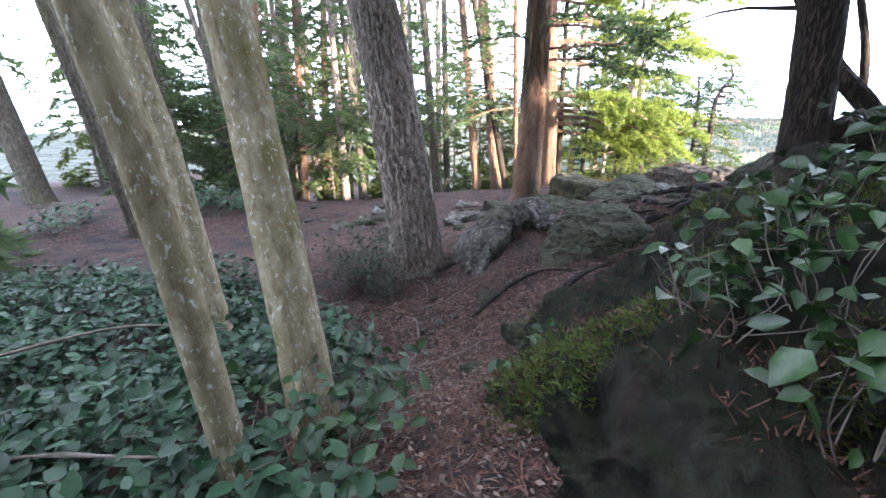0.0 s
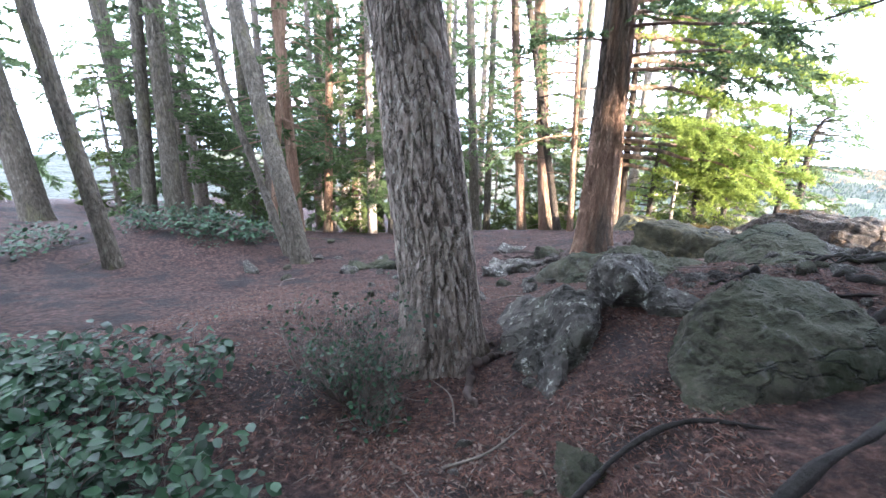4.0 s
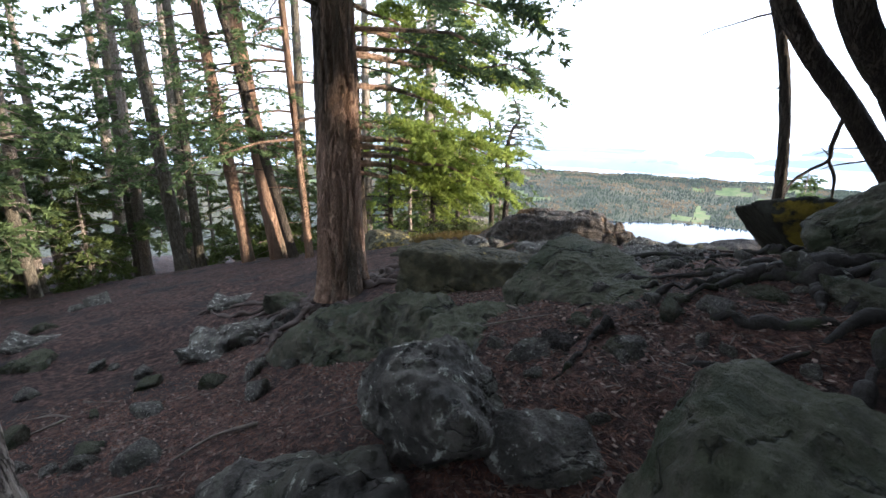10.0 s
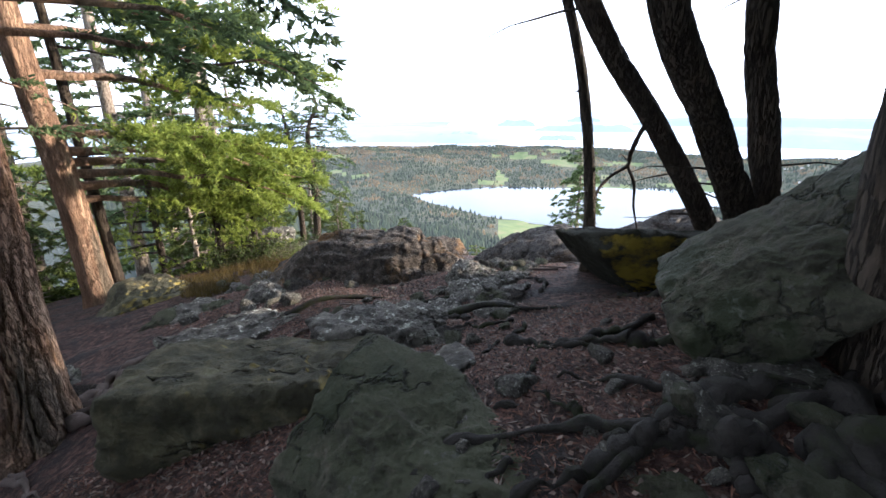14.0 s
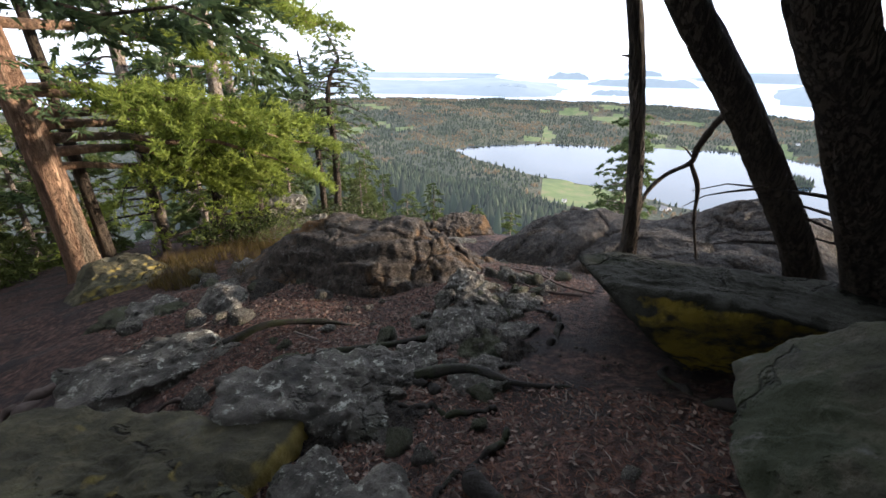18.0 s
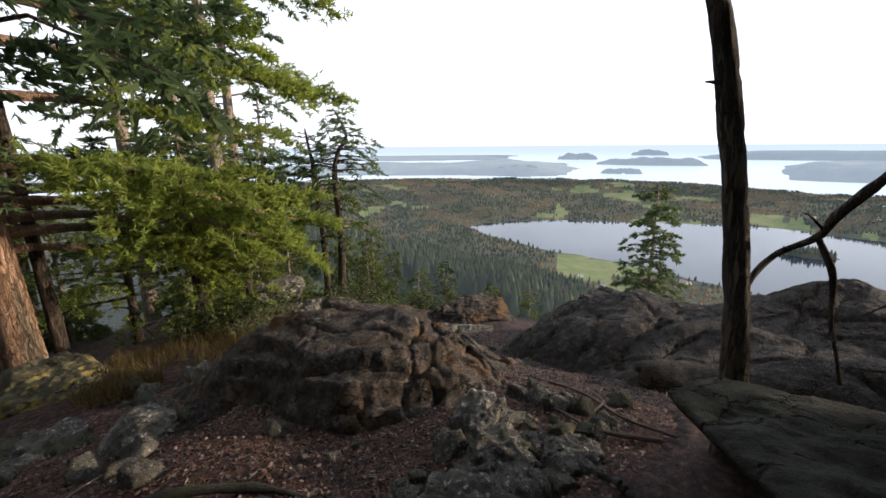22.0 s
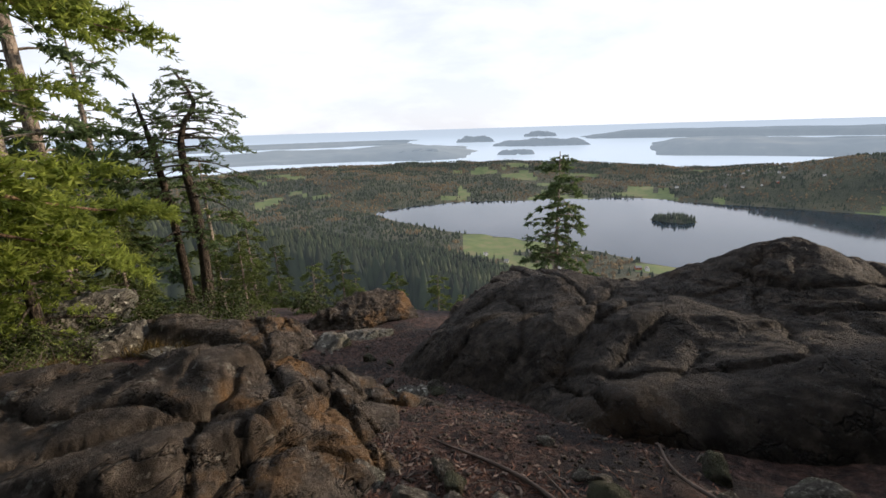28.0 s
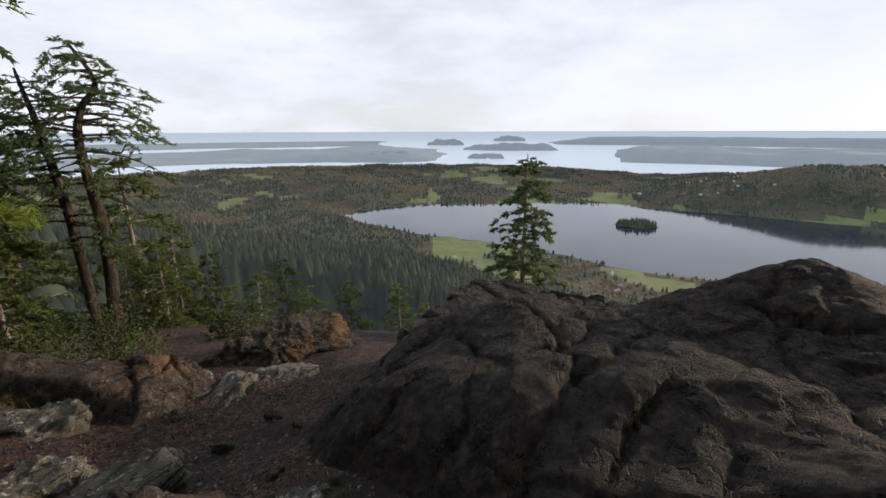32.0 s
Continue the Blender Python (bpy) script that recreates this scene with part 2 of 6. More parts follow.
YELLOWROCK = material("yellow_lichen_rock", [(0.2, (0.014, 0.014, 0.011)), (0.5, (0.034, 0.034, 0.027)), (0.8, (0.09, 0.088, 0.075))], scale=3.0, detail=11.0,
                      spec=0.1, rough=0.95,
                      bump=1.0, bump_scale=13.0, bump_dist=0.045, up=(0.24, 0.18, 0.032), up_dir=(-0.9, -0.38, -0.2), up_size=(0.84, 1.05), spots=(0.03, 0.034, 0.022), spot_scale=2.0, spot_size=(0.56, 0.66), joints=(2.4, 0.04, 0.5, (0.6, 1.1, 1.8)))
DOMEROCK = material("weathered_dome_rock", [(0.3, (0.00647, 0.00511, 0.00407)), (0.45, (0.023, 0.0181, 0.0142)), (0.58, (0.0585, 0.0464, 0.0371)), (0.72, (0.141, 0.116, 0.0943))], scale=10.0, detail=13.0,
                    bump=1.0, bump_scale=22.0, bump_dist=0.11, spots=(0.055, 0.0341, 0.0187), spot_scale=1.1, spot_size=(0.58, 0.7), spots2=(0.095, 0.0914, 0.0835), spot2_scale=26.0, spot2_size=(0.6, 0.66), joints=(4.2, 0.06, 0.2, (0.5, 1.2, 2.0)))
BROWNROCK = material("brown_ledge_rock", [(0.3, (0.0136, 0.0105, 0.00806)), (0.44, (0.0465, 0.0366, 0.0285)), (0.57, (0.0992, 0.0806, 0.0645)), (0.72, (0.205, 0.174, 0.146))], scale=10.0, detail=13.0,
                     bump=1.0, bump_scale=22.0, bump_dist=0.09, spots=(0.2, 0.115, 0.05), spot_scale=1.7, spot_size=(0.55, 0.68), spots2=(0.223, 0.211, 0.186), spot2_scale=12.0, spot2_size=(0.6, 0.68), joints=(5.0, 0.06, 0.25, (0.5, 1.2, 2.0)))
BARK = material("fir_bark", [(0.25, (0.0922, 0.0718, 0.0566)), (0.5, (0.271, 0.223, 0.183)), (0.75, (0.5, 0.44, 0.375))], scale=24.0, detail=10.0, stretch=(1, 1, 0.5),
                bump=1.0, bump_scale=38.0, bump_dist=0.014, spots=(0.19, 0.115, 0.072), spot_scale=4.0, spot_size=(0.6, 0.72), spots2=(0.457, 0.457, 0.403), spot2_scale=34.0, spot2_size=(0.6, 0.68), rough=0.95, veins=(13.0, 0.03, 0.45, (1, 1, 0.28)))
GROVEBARK = material("grove_bark", [(0.25, (0.04, 0.0336, 0.024)), (0.5, (0.124, 0.106, 0.08)), (0.75, (0.248, 0.22, 0.172))], scale=18.0, detail=9.0, stretch=(1, 1, 0.4),
                     bump=1.0, bump_scale=34.0, bump_dist=0.012, spots=(0.13, 0.12, 0.06), spot_scale=2.2, spot_size=(0.54, 0.68), rough=0.95, veins=(18.0, 0.04, 0.4, (1, 1, 0.22)))
REDBARK = material("red_fir_bark", [(0.25, (0.14, 0.0805, 0.0525)), (0.5, (0.333, 0.206, 0.136)), (0.75, (0.56, 0.394, 0.271))], scale=7.0, detail=8.0, stretch=(1, 1, 0.11),
                   bump=1.0, bump_scale=26.0, bump_dist=0.02, spots=(0.14, 0.11, 0.08), spot_scale=1.6, rough=0.95, veins=(42.0, 0.06, 0.55, (1, 1, 0.13)))
PALEBARK = material("lichened_bark", [(0.28, (0.11, 0.083, 0.045)), (0.42, (0.29, 0.235, 0.14)), (0.58, (0.43, 0.365, 0.245)), (0.75, (0.6, 0.54, 0.42))], scale=20.0, detail=10.0, stretch=(1, 1, 0.55),
                    bump=1.0, bump_scale=34.0, bump_dist=0.012, spots=(0.2, 0.17, 0.055), spot_scale=5.0, spot_size=(0.54, 0.66), spots2=(0.7, 0.69, 0.62), spot2_scale=52.0, spot2_size=(0.58, 0.64), rough=0.95)
DARKBARK = material("dark_pine_bark", [(0.25, (0.035, 0.028, 0.022)), (0.55, (0.085, 0.066, 0.05)), (0.8, (0.17, 0.13, 0.095))], scale=8.0, detail=8.0, stretch=(1, 1, 0.3),
                    bump=1.0, bump_scale=24.0, bump_dist=0.02, spots=(0.22, 0.12, 0.05), spot_scale=1.4, spot_size=(0.66, 0.78), rough=0.95, veins=(28.0, 0.055, 0.4, (1, 1, 0.14)))
ROOT = material("bare_root", [(0.25, (0.04, 0.03, 0.026)), (0.6, (0.095, 0.072, 0.062)), (0.85, (0.2, 0.17, 0.15))], scale=6, stretch=(1, 1, 1), bump=0.8, bump_scale=30, bump_dist=0.01)
# mossy and darker than ROOT: shade by the slab is put into the colour
SHADEDROOT = material("shaded_mossy_root", [(0.25, (0.0096, 0.0088, 0.008)), (0.6, (0.0272, 0.0232, 0.02)), (0.85, (0.068, 0.064, 0.056))], scale=6, bump=1.0, bump_scale=24, bump_dist=0.02, spots=(0.024, 0.028, 0.012), spot_scale=4)
TWIG = material("dead_twig", [(0.3, (0.088, 0.0704, 0.0576)), (0.7, (0.224, 0.188, 0.16))], scale=12, bump=0.2)
FIRLEAF = material("fir_needles", [(0.3, (0.0624, 0.0975, 0.0468)), (0.7, (0.146, 0.206, 0.0819))], scale=1.2, bump=0, rough=0.7, by_island=0.4, translucent=0.5)
PINELEAF = material("pine_needles", [(0.3, (0.144, 0.194, 0.0403)), (0.7, (0.331, 0.403, 0.0864))], scale=1.2, bump=0, rough=0.65, by_island=0.4, translucent=0.62,
                    spots=(0.26, 0.117, 0.039), spot_scale=0.9, spot_size=(0.7, 0.76))
YOUNGLEAF = material("young_fir_needles", [(0.3, (0.066, 0.0935, 0.0264)), (0.7, (0.143, 0.182, 0.055))], scale=1.2, bump=0, rough=0.7, by_island=0.4, translucent=0.45)
SALAL = material("salal_leaf", [(0.3, (0.012, 0.04, 0.018)), (0.7, (0.04, 0.092, 0.04))], scale=3, bump=0.25, bump_scale=60, bump_dist=0.003, rough=0.46, by_island=0.45, spec=0.36, translucent=0.12)
SALALNEAR = material("salal_leaf_near", [(0.3, (0.016, 0.042, 0.013)), (0.7, (0.042, 0.088, 0.024))], scale=6, bump=0.3, bump_scale=60, bump_dist=0.003, rough=0.35, by_object=0.4, spec=0.5, translucent=0.15)
MOSS = material("moss", [(0.3, (0.055, 0.085, 0.015)), (0.7, (0.15, 0.19, 0.035))], scale=8, bump=1.0, bump_scale=60, bump_dist=0.02)
GRASS = material("dry_grass", [(0.3, (0.054, 0.045, 0.012)), (0.7, (0.132, 0.09, 0.03))], scale=2, bump=0, by_island=0.4, translucent=0.2)
SHRUB = material("shrub_leaf", [(0.3, (0.02, 0.035, 0.01)), (0.7, (0.06, 0.08, 0.02))], scale=3, bump=0, by_island=0.4, translucent=0.15)
# far woods and fields glow faintly: haze is put into their materials
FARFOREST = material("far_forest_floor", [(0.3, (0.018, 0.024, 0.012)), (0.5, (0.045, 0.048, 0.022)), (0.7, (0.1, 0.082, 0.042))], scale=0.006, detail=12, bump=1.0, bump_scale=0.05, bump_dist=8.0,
                     spots=(0.11, 0.095, 0.045), spot_scale=0.0035, spot_size=(0.58, 0.68), glow=AIR_GLOW)
MEADOW = material("meadow", [(0.3, (0.06, 0.085, 0.025)), (0.5, (0.11, 0.14, 0.04)), (0.66, (0.17, 0.15, 0.07)), (0.8, (0.24, 0.19, 0.1))], scale=0.012, detail=8, bump=0, glow=AIR_GLOW)
FARCROWN = material("far_conifers", [(0.3, (0.0154, 0.0252, 0.0133)), (0.7, (0.042, 0.0518, 0.0224))], scale=0.01, bump=0, by_island=0.5, rough=0.9, glow=AIR_GLOW)
FARBROWN = material("far_bare_trees", [(0.3, (0.075, 0.0525, 0.0263)), (0.7, (0.143, 0.101, 0.045))], scale=0.01, bump=0, by_island=0.4, rough=0.9, glow=AIR_GLOW)
# haze is put into this land: pale bluish colour plus its own glow
FARLAND = material("distant_land_hazed", [(0.3, (0.1, 0.125, 0.13)), (0.6, (0.14, 0.16, 0.16)), (0.8, (0.22, 0.22, 0.2))], scale=0.004, detail=10, bump=0, glow=((0.5, 0.6, 0.72), 0.3))
WATER = material("water", [(0.3, (0.018, 0.03, 0.045)), (0.7, (0.024, 0.038, 0.055))], scale=0.004, rough=0.07, spec=0.5, bump=0)
# the sky's sheen on the sea is put in as emission
SEAWATER = material("far_sea_glow", [(0.3, (0.018, 0.03, 0.045)), (0.7, (0.024, 0.038, 0.055))], scale=0.002, rough=0.3, bump=0, glow=((0.72, 0.84, 0.95), 0.72))
WHITEWALL = material("white_siding", [(0.3, (0.7, 0.68, 0.64)), (0.7, (0.8, 0.79, 0.76))], scale=0.4, bump=0)
REDWALL = material("red_siding", [(0.3, (0.3, 0.11, 0.07)), (0.7, (0.42, 0.17, 0.11))], scale=0.4, bump=0)
ROOFING = material("shingle_roof", [(0.3, (0.16, 0.15, 0.15)), (0.7, (0.3, 0.28, 0.27))], scale=0.5, bump=0)
DARKGLASS = material("dark_window", [(0.3, (0.02, 0.025, 0.03)), (0.7, (0.04, 0.045, 0.05))], scale=0.5, rough=0.1, bump=0)


# ---- builders ----
def mesh_object(name, verts, faces, mat, smooth=True, parent=None, label=""):
    me = bpy.data.meshes.new(name)
    me.from_pydata([tuple(v) for v in verts], [], [tuple(f) for f in faces])
    me.materials.append(mat)
    if smooth:
        me.shade_smooth()
    ob = new(name, me)
    if parent:
        ob.parent = parent
    if label:
        ob["label"] = label
    return ob


def array_mesh(name, v, f):
    """A mesh from arrays; f has one row of corners a face, all of one size."""
    v, f = np.asarray(v, np.float32), np.asarray(f, np.int32)
    me = bpy.data.meshes.new(name)
    me.vertices.add(len(v))
    me.vertices.foreach_set("co", v.ravel())
    n, k = f.shape
    me.loops.add(n * k)
    me.loops.foreach_set("vertex_index", f.ravel())
    me.polygons.add(n)
    me.polygons.foreach_set("loop_start", np.arange(0, n * k, k, dtype=np.int32))
    me.update(calc_edges=True)
    me.validate()
    return me


def array_object(name, v, f, mat, smooth=False, parent=None, label=""):
    me = array_mesh(name, v, f)
    me.materials.append(mat)
    if smooth:
        me.shade_smooth()
    ob = new(name, me)
    if parent:
        ob.parent = parent
    if label:
        ob["label"] = label
    return ob


def lattice(seed):
    """A smooth 3D value noise as a function of arrays."""
    r = np.random.RandomState(seed)
    table = r.rand(32, 32, 32)

    def value(p):
        i = np.floor(p).astype(int)
        f = p - i
        f = f * f * (3 - 2 * f)
        i &= 31
        j = (i + 1) & 31
        x0, y0, z0 = i.T
        x1, y1, z1 = j.T
        fx, fy, fz = f.T
        a = table[x0, y0, z0] * (1 - fx) + table[x1, y0, z0] * fx
        b = table[x0, y1, z0] * (1 - fx) + table[x1, y1, z0] * fx
        c = table[x0, y0, z1] * (1 - fx) + table[x1, y0, z1] * fx
        d = table[x0, y1, z1] * (1 - fx) + table[x1, y1, z1] * fx
        return (a * (1 - fy) + b * fy) * (1 - fz) + (c * (1 - fy) + d * fy) * fz - 0.5

    return value


VALUE = lattice(3)


def fbm(p, octaves=4, gain=0.5, ridged=False):
    out, amp, f = np.zeros(len(p)), 1.0, 1.0
    for k in range(octaves):
        n = VALUE(p * f + 17.3 * k)
        out += amp * ((0.5 - np.abs(n) * 2) if ridged else n)
        amp, f = amp * gain, f * 2.03
    return out


def ball(n):
    """Directions and quads of a cube blown up to a ball, n cells along an edge."""
    g = np.linspace(-1, 1, n + 1)
    g = np.tan(g * math.pi / 4)
    verts, faces, seen = [], [], {}
    for axis in range(3):
        for sign in (-1, 1):
            ids = np.zeros((n + 1, n + 1), int)
            for a in range(n + 1):
                for b in range(n + 1):
                    p = [0, 0, 0]
                    p[axis], p[(axis + 1) % 3], p[(axis + 2) % 3] = sign, g[a], g[b]
                    key = tuple(round(c, 5) for c in p)
                    if key not in seen:
                        seen[key] = len(verts)
                        verts.append(p)
                    ids[a, b] = seen[key]
            q = np.stack([ids[:-1, :-1], ids[1:, :-1], ids[1:, 1:], ids[:-1, 1:]], -1).reshape(-1, 4)
            faces.append(q if sign > 0 else q[:, ::-1])
    v = np.array(verts, float)
    return v / np.linalg.norm(v, axis=1)[:, None], np.concatenate(faces)


BALLS = {}


def smooth01(t):
    t = np.clip(t, 0, 1)
    return t * t * (3 - 2 * t)


def rock_mesh(name, size, seed, n=22, cuts=9, grit=0.05, cracks=0.0, soft=14.0, planes=(), chips=0.12):
    """A boulder: a ball cut by random planes, with worn edges, lumps and grit. size: its three lengths."""
    if n not in BALLS:
        BALLS[n] = ball(n)
    d, f = BALLS[n]
    r = np.random.RandomState(seed)
    half = np.array(size) / 2
    normals = r.normal(size=(cuts, 3))
    normals /= np.linalg.norm(normals, axis=1)[:, None]
    offsets = r.uniform(0.62, 0.95, cuts)
    normals = np.concatenate([normals, [(0, 0, 1), (0, 0, -1), (1, 0, 0), (-1, 0, 0), (0, 1, 0), (0, -1, 0)]] + [[p[:3]] for p in planes])
    offsets = np.concatenate([offsets, [0.98] * 6, [p[3] for p in planes]])
    normals = normals / np.linalg.norm(normals, axis=1)[:, None]
    dots = np.maximum(d @ normals.T, 1e-3) / offsets
    radius = 1 / (dots ** soft).sum(1) ** (1 / soft)
    p = d * radius[:, None] * half
    big = max(size)
    p += d * (fbm(p * (2.2 / big) + seed * 3.1, 3)[:, None] * 0.16 * big * 0.5)
    p += d * (fbm(p * (9.0 / big) + seed * 1.7, 4, 0.55, True)[:, None] - 0.2) * grit * big * 0.5
    p += d * fbm(p * (26.0 / big) + seed * 0.7, 2, 0.6)[:, None] * grit * big * 0.28
    if chips:
        q = p * (3.2 / big) * np.array([1.0, 1.0, 1.5]) + seed * 0.9
        warp = fbm(q * 0.7, 2)
        level = fbm(q + warp[:, None] * 0.6, 3) * 5
        base = np.floor(level)
        step = base + smooth01((level - base - 0.35) / 0.3)
        p += d * (step / 5)[:, None] * chips * big * 0.5
    if cracks:
        bend = fbm(p * (2.0 / big) + seed * 2.3, 3) * 0.16 * big
        for k in range(16):
            way = r.normal(size=3) * ((1, 1, 0.5) if k % 2 else (0.35, 0.35, 1.0))
            way /= np.linalg.norm(way)
            off = np.abs(p @ way + bend * r.choice([-1, 1]) - r.uniform(-0.38, 0.38) * big)
            reach = smooth01((VALUE(p * (1.6 / big) + k * 5.7 + seed) + 0.12) / 0.15)
            p -= d * (np.exp(-(off / (0.011 * big)) ** 2) * cracks * r.uniform(0.5, 1.2) * reach)[:, None]
            side = np.tanh((p @ way) / (0.02 * big))
            p += d * (side * reach * cracks * 0.15)[:, None]
    return p, f


def rock(name, at, size, mat, seed, turn=0.0, tip=(0, 0), label="", category="rock", group="", top=None, **more):
    v, f = rock_mesh(name, size, seed, **more)
    me = array_mesh(name, v, f)
    me.materials.append(mat)
    me.shade_smooth()
    ob = new(name, me)
    m = pose(*at, tip[0], tip[1], turn)
    if top is not None:
        up = np.array(m)[2, :3]
        m.translation.z = top - float((v @ up).max())
    ob.matrix_basis = m
    return tagged(ob, label, category, group)


def tube(points, radii, sides=8, wobble=0.0, seed=0, cap=True):
    """Vertices and quads of a tube along points, with a radius at each."""
    pts = np.array(points, float)
    rad = np.array(radii, float)
    tang = np.gradient(pts, axis=0)
    tang /= np.linalg.norm(tang, axis=1)[:, None] + 1e-9
    ref = np.array([0.31, 0.95, 0.05])
    side = np.cross(tang, ref)
    bad = np.linalg.norm(side, axis=1) < 0.2
    side[bad] = np.cross(tang[bad], (1, 0, 0.1))
    side /= np.linalg.norm(side, axis=1)[:, None]
    other = np.cross(tang, side)
    a = np.linspace(0, 2 * math.pi, sides, endpoint=False)
    ring = side[:, None] * np.cos(a)[None, :, None] + other[:, None] * np.sin(a)[None, :, None]
    rr = rad[:, None] * np.ones(sides)
    v = pts[:, None] + ring * rr[..., None]
    v = v.reshape(-1, 3)
    if wobble:
        n = fbm(v * 6 + seed, 3)
        v += ring.reshape(-1, 3) * (n * wobble)[:, None] * np.repeat(rad, sides)[:, None]
    k = np.arange(len(pts) - 1)[:, None] * sides
    j = np.arange(sides)[None]
    j2 = (j + 1) % sides
    f = np.stack([k + j, k + j2, k + sides + j2, k + sides + j], -1).reshape(-1, 4)
    return v, f[:, ::-1]


def curve_points(points, n):
    """A smooth line of n points through the given ones (Catmull-Rom)."""
    p = np.array(points, float)
    p = np.concatenate([[2 * p[0] - p[1]], p, [2 * p[-1] - p[-2]]])
    out = []
    for u in np.linspace(0, len(p) - 3 - 1e-6, n):
        i = int(u)
        t = u - i
        a, b, c, e = p[i:i + 4]
        out.append(0.5 * (2 * b + (c - a) * t + (2 * a - 5 * b + 4 * c - e) * t * t + (3 * b - a - 3 * c + e) * t ** 3))
    return np.array(out)


def join(pieces):
    """One pair of arrays out of several."""
    vs, fs, n = [], [], 0
    for v, f in pieces:
        vs.append(v)
        fs.append(f + n)
        n += len(v)
    return np.concatenate(vs), np.concatenate(fs)


def trunk_arrays(points, radii, sides, rings, furrow, seed, flare=0.35):
    """A trunk with furrowed bark; it widens into root buttresses at its foot."""
    line = curve_points(points, rings)
    rad = np.interp(np.linspace(0, 1, rings), np.linspace(0, 1, len(radii)), radii)
    h = np.linalg.norm(line - line[0], axis=1)
    v, f = tube(line, rad, sides)
    centre = np.repeat(line, sides, axis=0)
    out = v - centre
    R = np.repeat(rad, sides)
    unit = out / R[:, None]
    H = np.repeat(h, sides)
    ang = np.tile(np.linspace(0, 2 * math.pi, sides, endpoint=False), rings)
    lobes = 0.5 + 0.5 * np.cos(ang * 5 + seed + 1.3 * np.sin(ang * 2 + seed))
    grow = 1 + flare * np.exp(-H / 0.22) * (0.35 + lobes)
    q = np.stack([np.cos(ang) * R * 23, np.sin(ang) * R * 23, H * 3.2], 1) + seed * 5.1
    warp = fbm(q * 0.5, 2)
    q += warp[:, None] * np.array([1.6, 1.6, 0.9])
    deep = np.abs(VALUE(q)) * 2
    plates = np.clip(deep * 3.6, 0, 1) ** 0.8
    fine = fbm(q * np.array([1.9, 1.9, 3.2]), 4, 0.6)
    rough = furrow * (plates - 0.85) + furrow * 0.34 * fine
    return centre + unit * ((R * grow + rough))[:, None], f


def sprays(starts, ways, lengths, kind, rng, leaf, density):
    """Needle sprays along limbs: twigs to both sides, each set with narrow leaves. Returns vertices and triangles."""
    P, A, B = [], [], []
    for s, w, L in zip(starts, ways, lengths):
        w = np.array(w) / (np.linalg.norm(w) + 1e-9)
        flat = np.cross(w, (0, 0, 1.0))
        flat /= np.linalg.norm(flat) + 1e-9
        n = max(3, int(L * density))
        u = rng.uniform(0.12, 1.0, n)
        base = np.array(s) + np.outer(u * L, w) + np.stack([np.zeros(n), np.zeros(n), -0.18 * (u * L) ** 2 / max(L, 0.3)], 1)
        side = rng.choice([-1, 1], n)
        reach = (0.1 + 0.42 * L * (1.05 - u) ** 0.8) * rng.uniform(0.5, 1.1, n)
        tdir = flat * side[:, None] * rng.uniform(0.6, 1.0, n)[:, None] + w * rng.uniform(0.35, 0.9, n)[:, None]
        tdir[:, 2] += rng.normal(-0.08 if kind == "fir" else 0.22, 0.16, n)
        tdir /= np.linalg.norm(tdir, axis=1)[:, None]
        m = np.maximum(3, (reach / (leaf * 0.3)).astype(int))
        idx = np.repeat(np.arange(n), m)
        k = rng.uniform(0.05, 1.0, len(idx))
        if kind == "pine":
            k = 0.45 + 0.55 * k
        pos = base[idx] + tdir[idx] * (k * reach[idx])[:, None]
        nd = tdir[idx] * 0.9 + rng.normal(0, 0.42 if kind == "fir" else 0.75, (len(idx), 3))
        nd /= np.linalg.norm(nd, axis=1)[:, None]
        P.append(pos)
        A.append(nd)
        B.append(rng.normal(size=(len(idx), 3)))
    P, A, B = np.concatenate(P), np.concatenate(A), np.concatenate(B)
    wide = np.cross(A, B)
    wide /= np.linalg.norm(wide, axis=1)[:, None] + 1e-9
    ln = leaf * rng.uniform(0.6, 1.3, len(P))[:, None]
    w = wide * ln * (0.2 if kind == "fir" else 0.15)
    v = np.stack([P - w, P + w, P + A * ln], 1).reshape(-1, 3)
    return v, np.arange(len(v)).reshape(-1, 3)
def SOIL_TERMS(X, Y):
    return (-0.950 -1.796 * Y ** 1 -0.578 * Y ** 2 +0.063 * Y ** 3 +0.776 * X ** 1 -0.209 * X ** 1 * Y ** 1 +0.043 * X ** 1 * Y ** 2 -0.658 * X ** 2 +0.517 * X ** 2 * Y ** 1 -0.777 * X ** 3)


SOIL_BUMPS = [(0.2, 4.5, 1.3, -0.59), (0.3, 8.3, 1.5, -0.36), (4.4, 4.9, 1.2, 0.39), (1.5, 1.5, 1.2, 0.27), (9, 11.2, 1.5, -0.59), (-7.7, 12.7, 2, 0.66), (5.5, 7.5, 1.2, -0.05), (-3.5, 9, 2.5, -0.52), (7.5, 12.2, 1.6, 0.27), (2.5, 5.8, 1, 0.12), (9.2, 7.6, 1.1, -0.4), (0.1, 2.6, 0.7, -0.27), (0.85, 4.4, 0.55, 0.23), (1.25, 5.3, 0.6, 0.15), (-0.3, 4.2, 0.6, 0.09), (2.3, 5.6, 0.8, 0.08), (-3, 9.5, 1.8, 0.01), (0.8, 10.2, 1.2, -0.14), (4.4, 9.7, 1, 0.14), (4.8, 8.3, 0.9, 0.07), (6.8, 7.6, 0.9, 0.16), (5.4, 12.9, 1.3, 0.09), (9.6, 11.5, 1.2, 0.18), (2.6, 7.6, 0.8, 0.06), (8, 10.8, 0.9, -0.15), (-1, 3.2, 0.9, -0.24)]
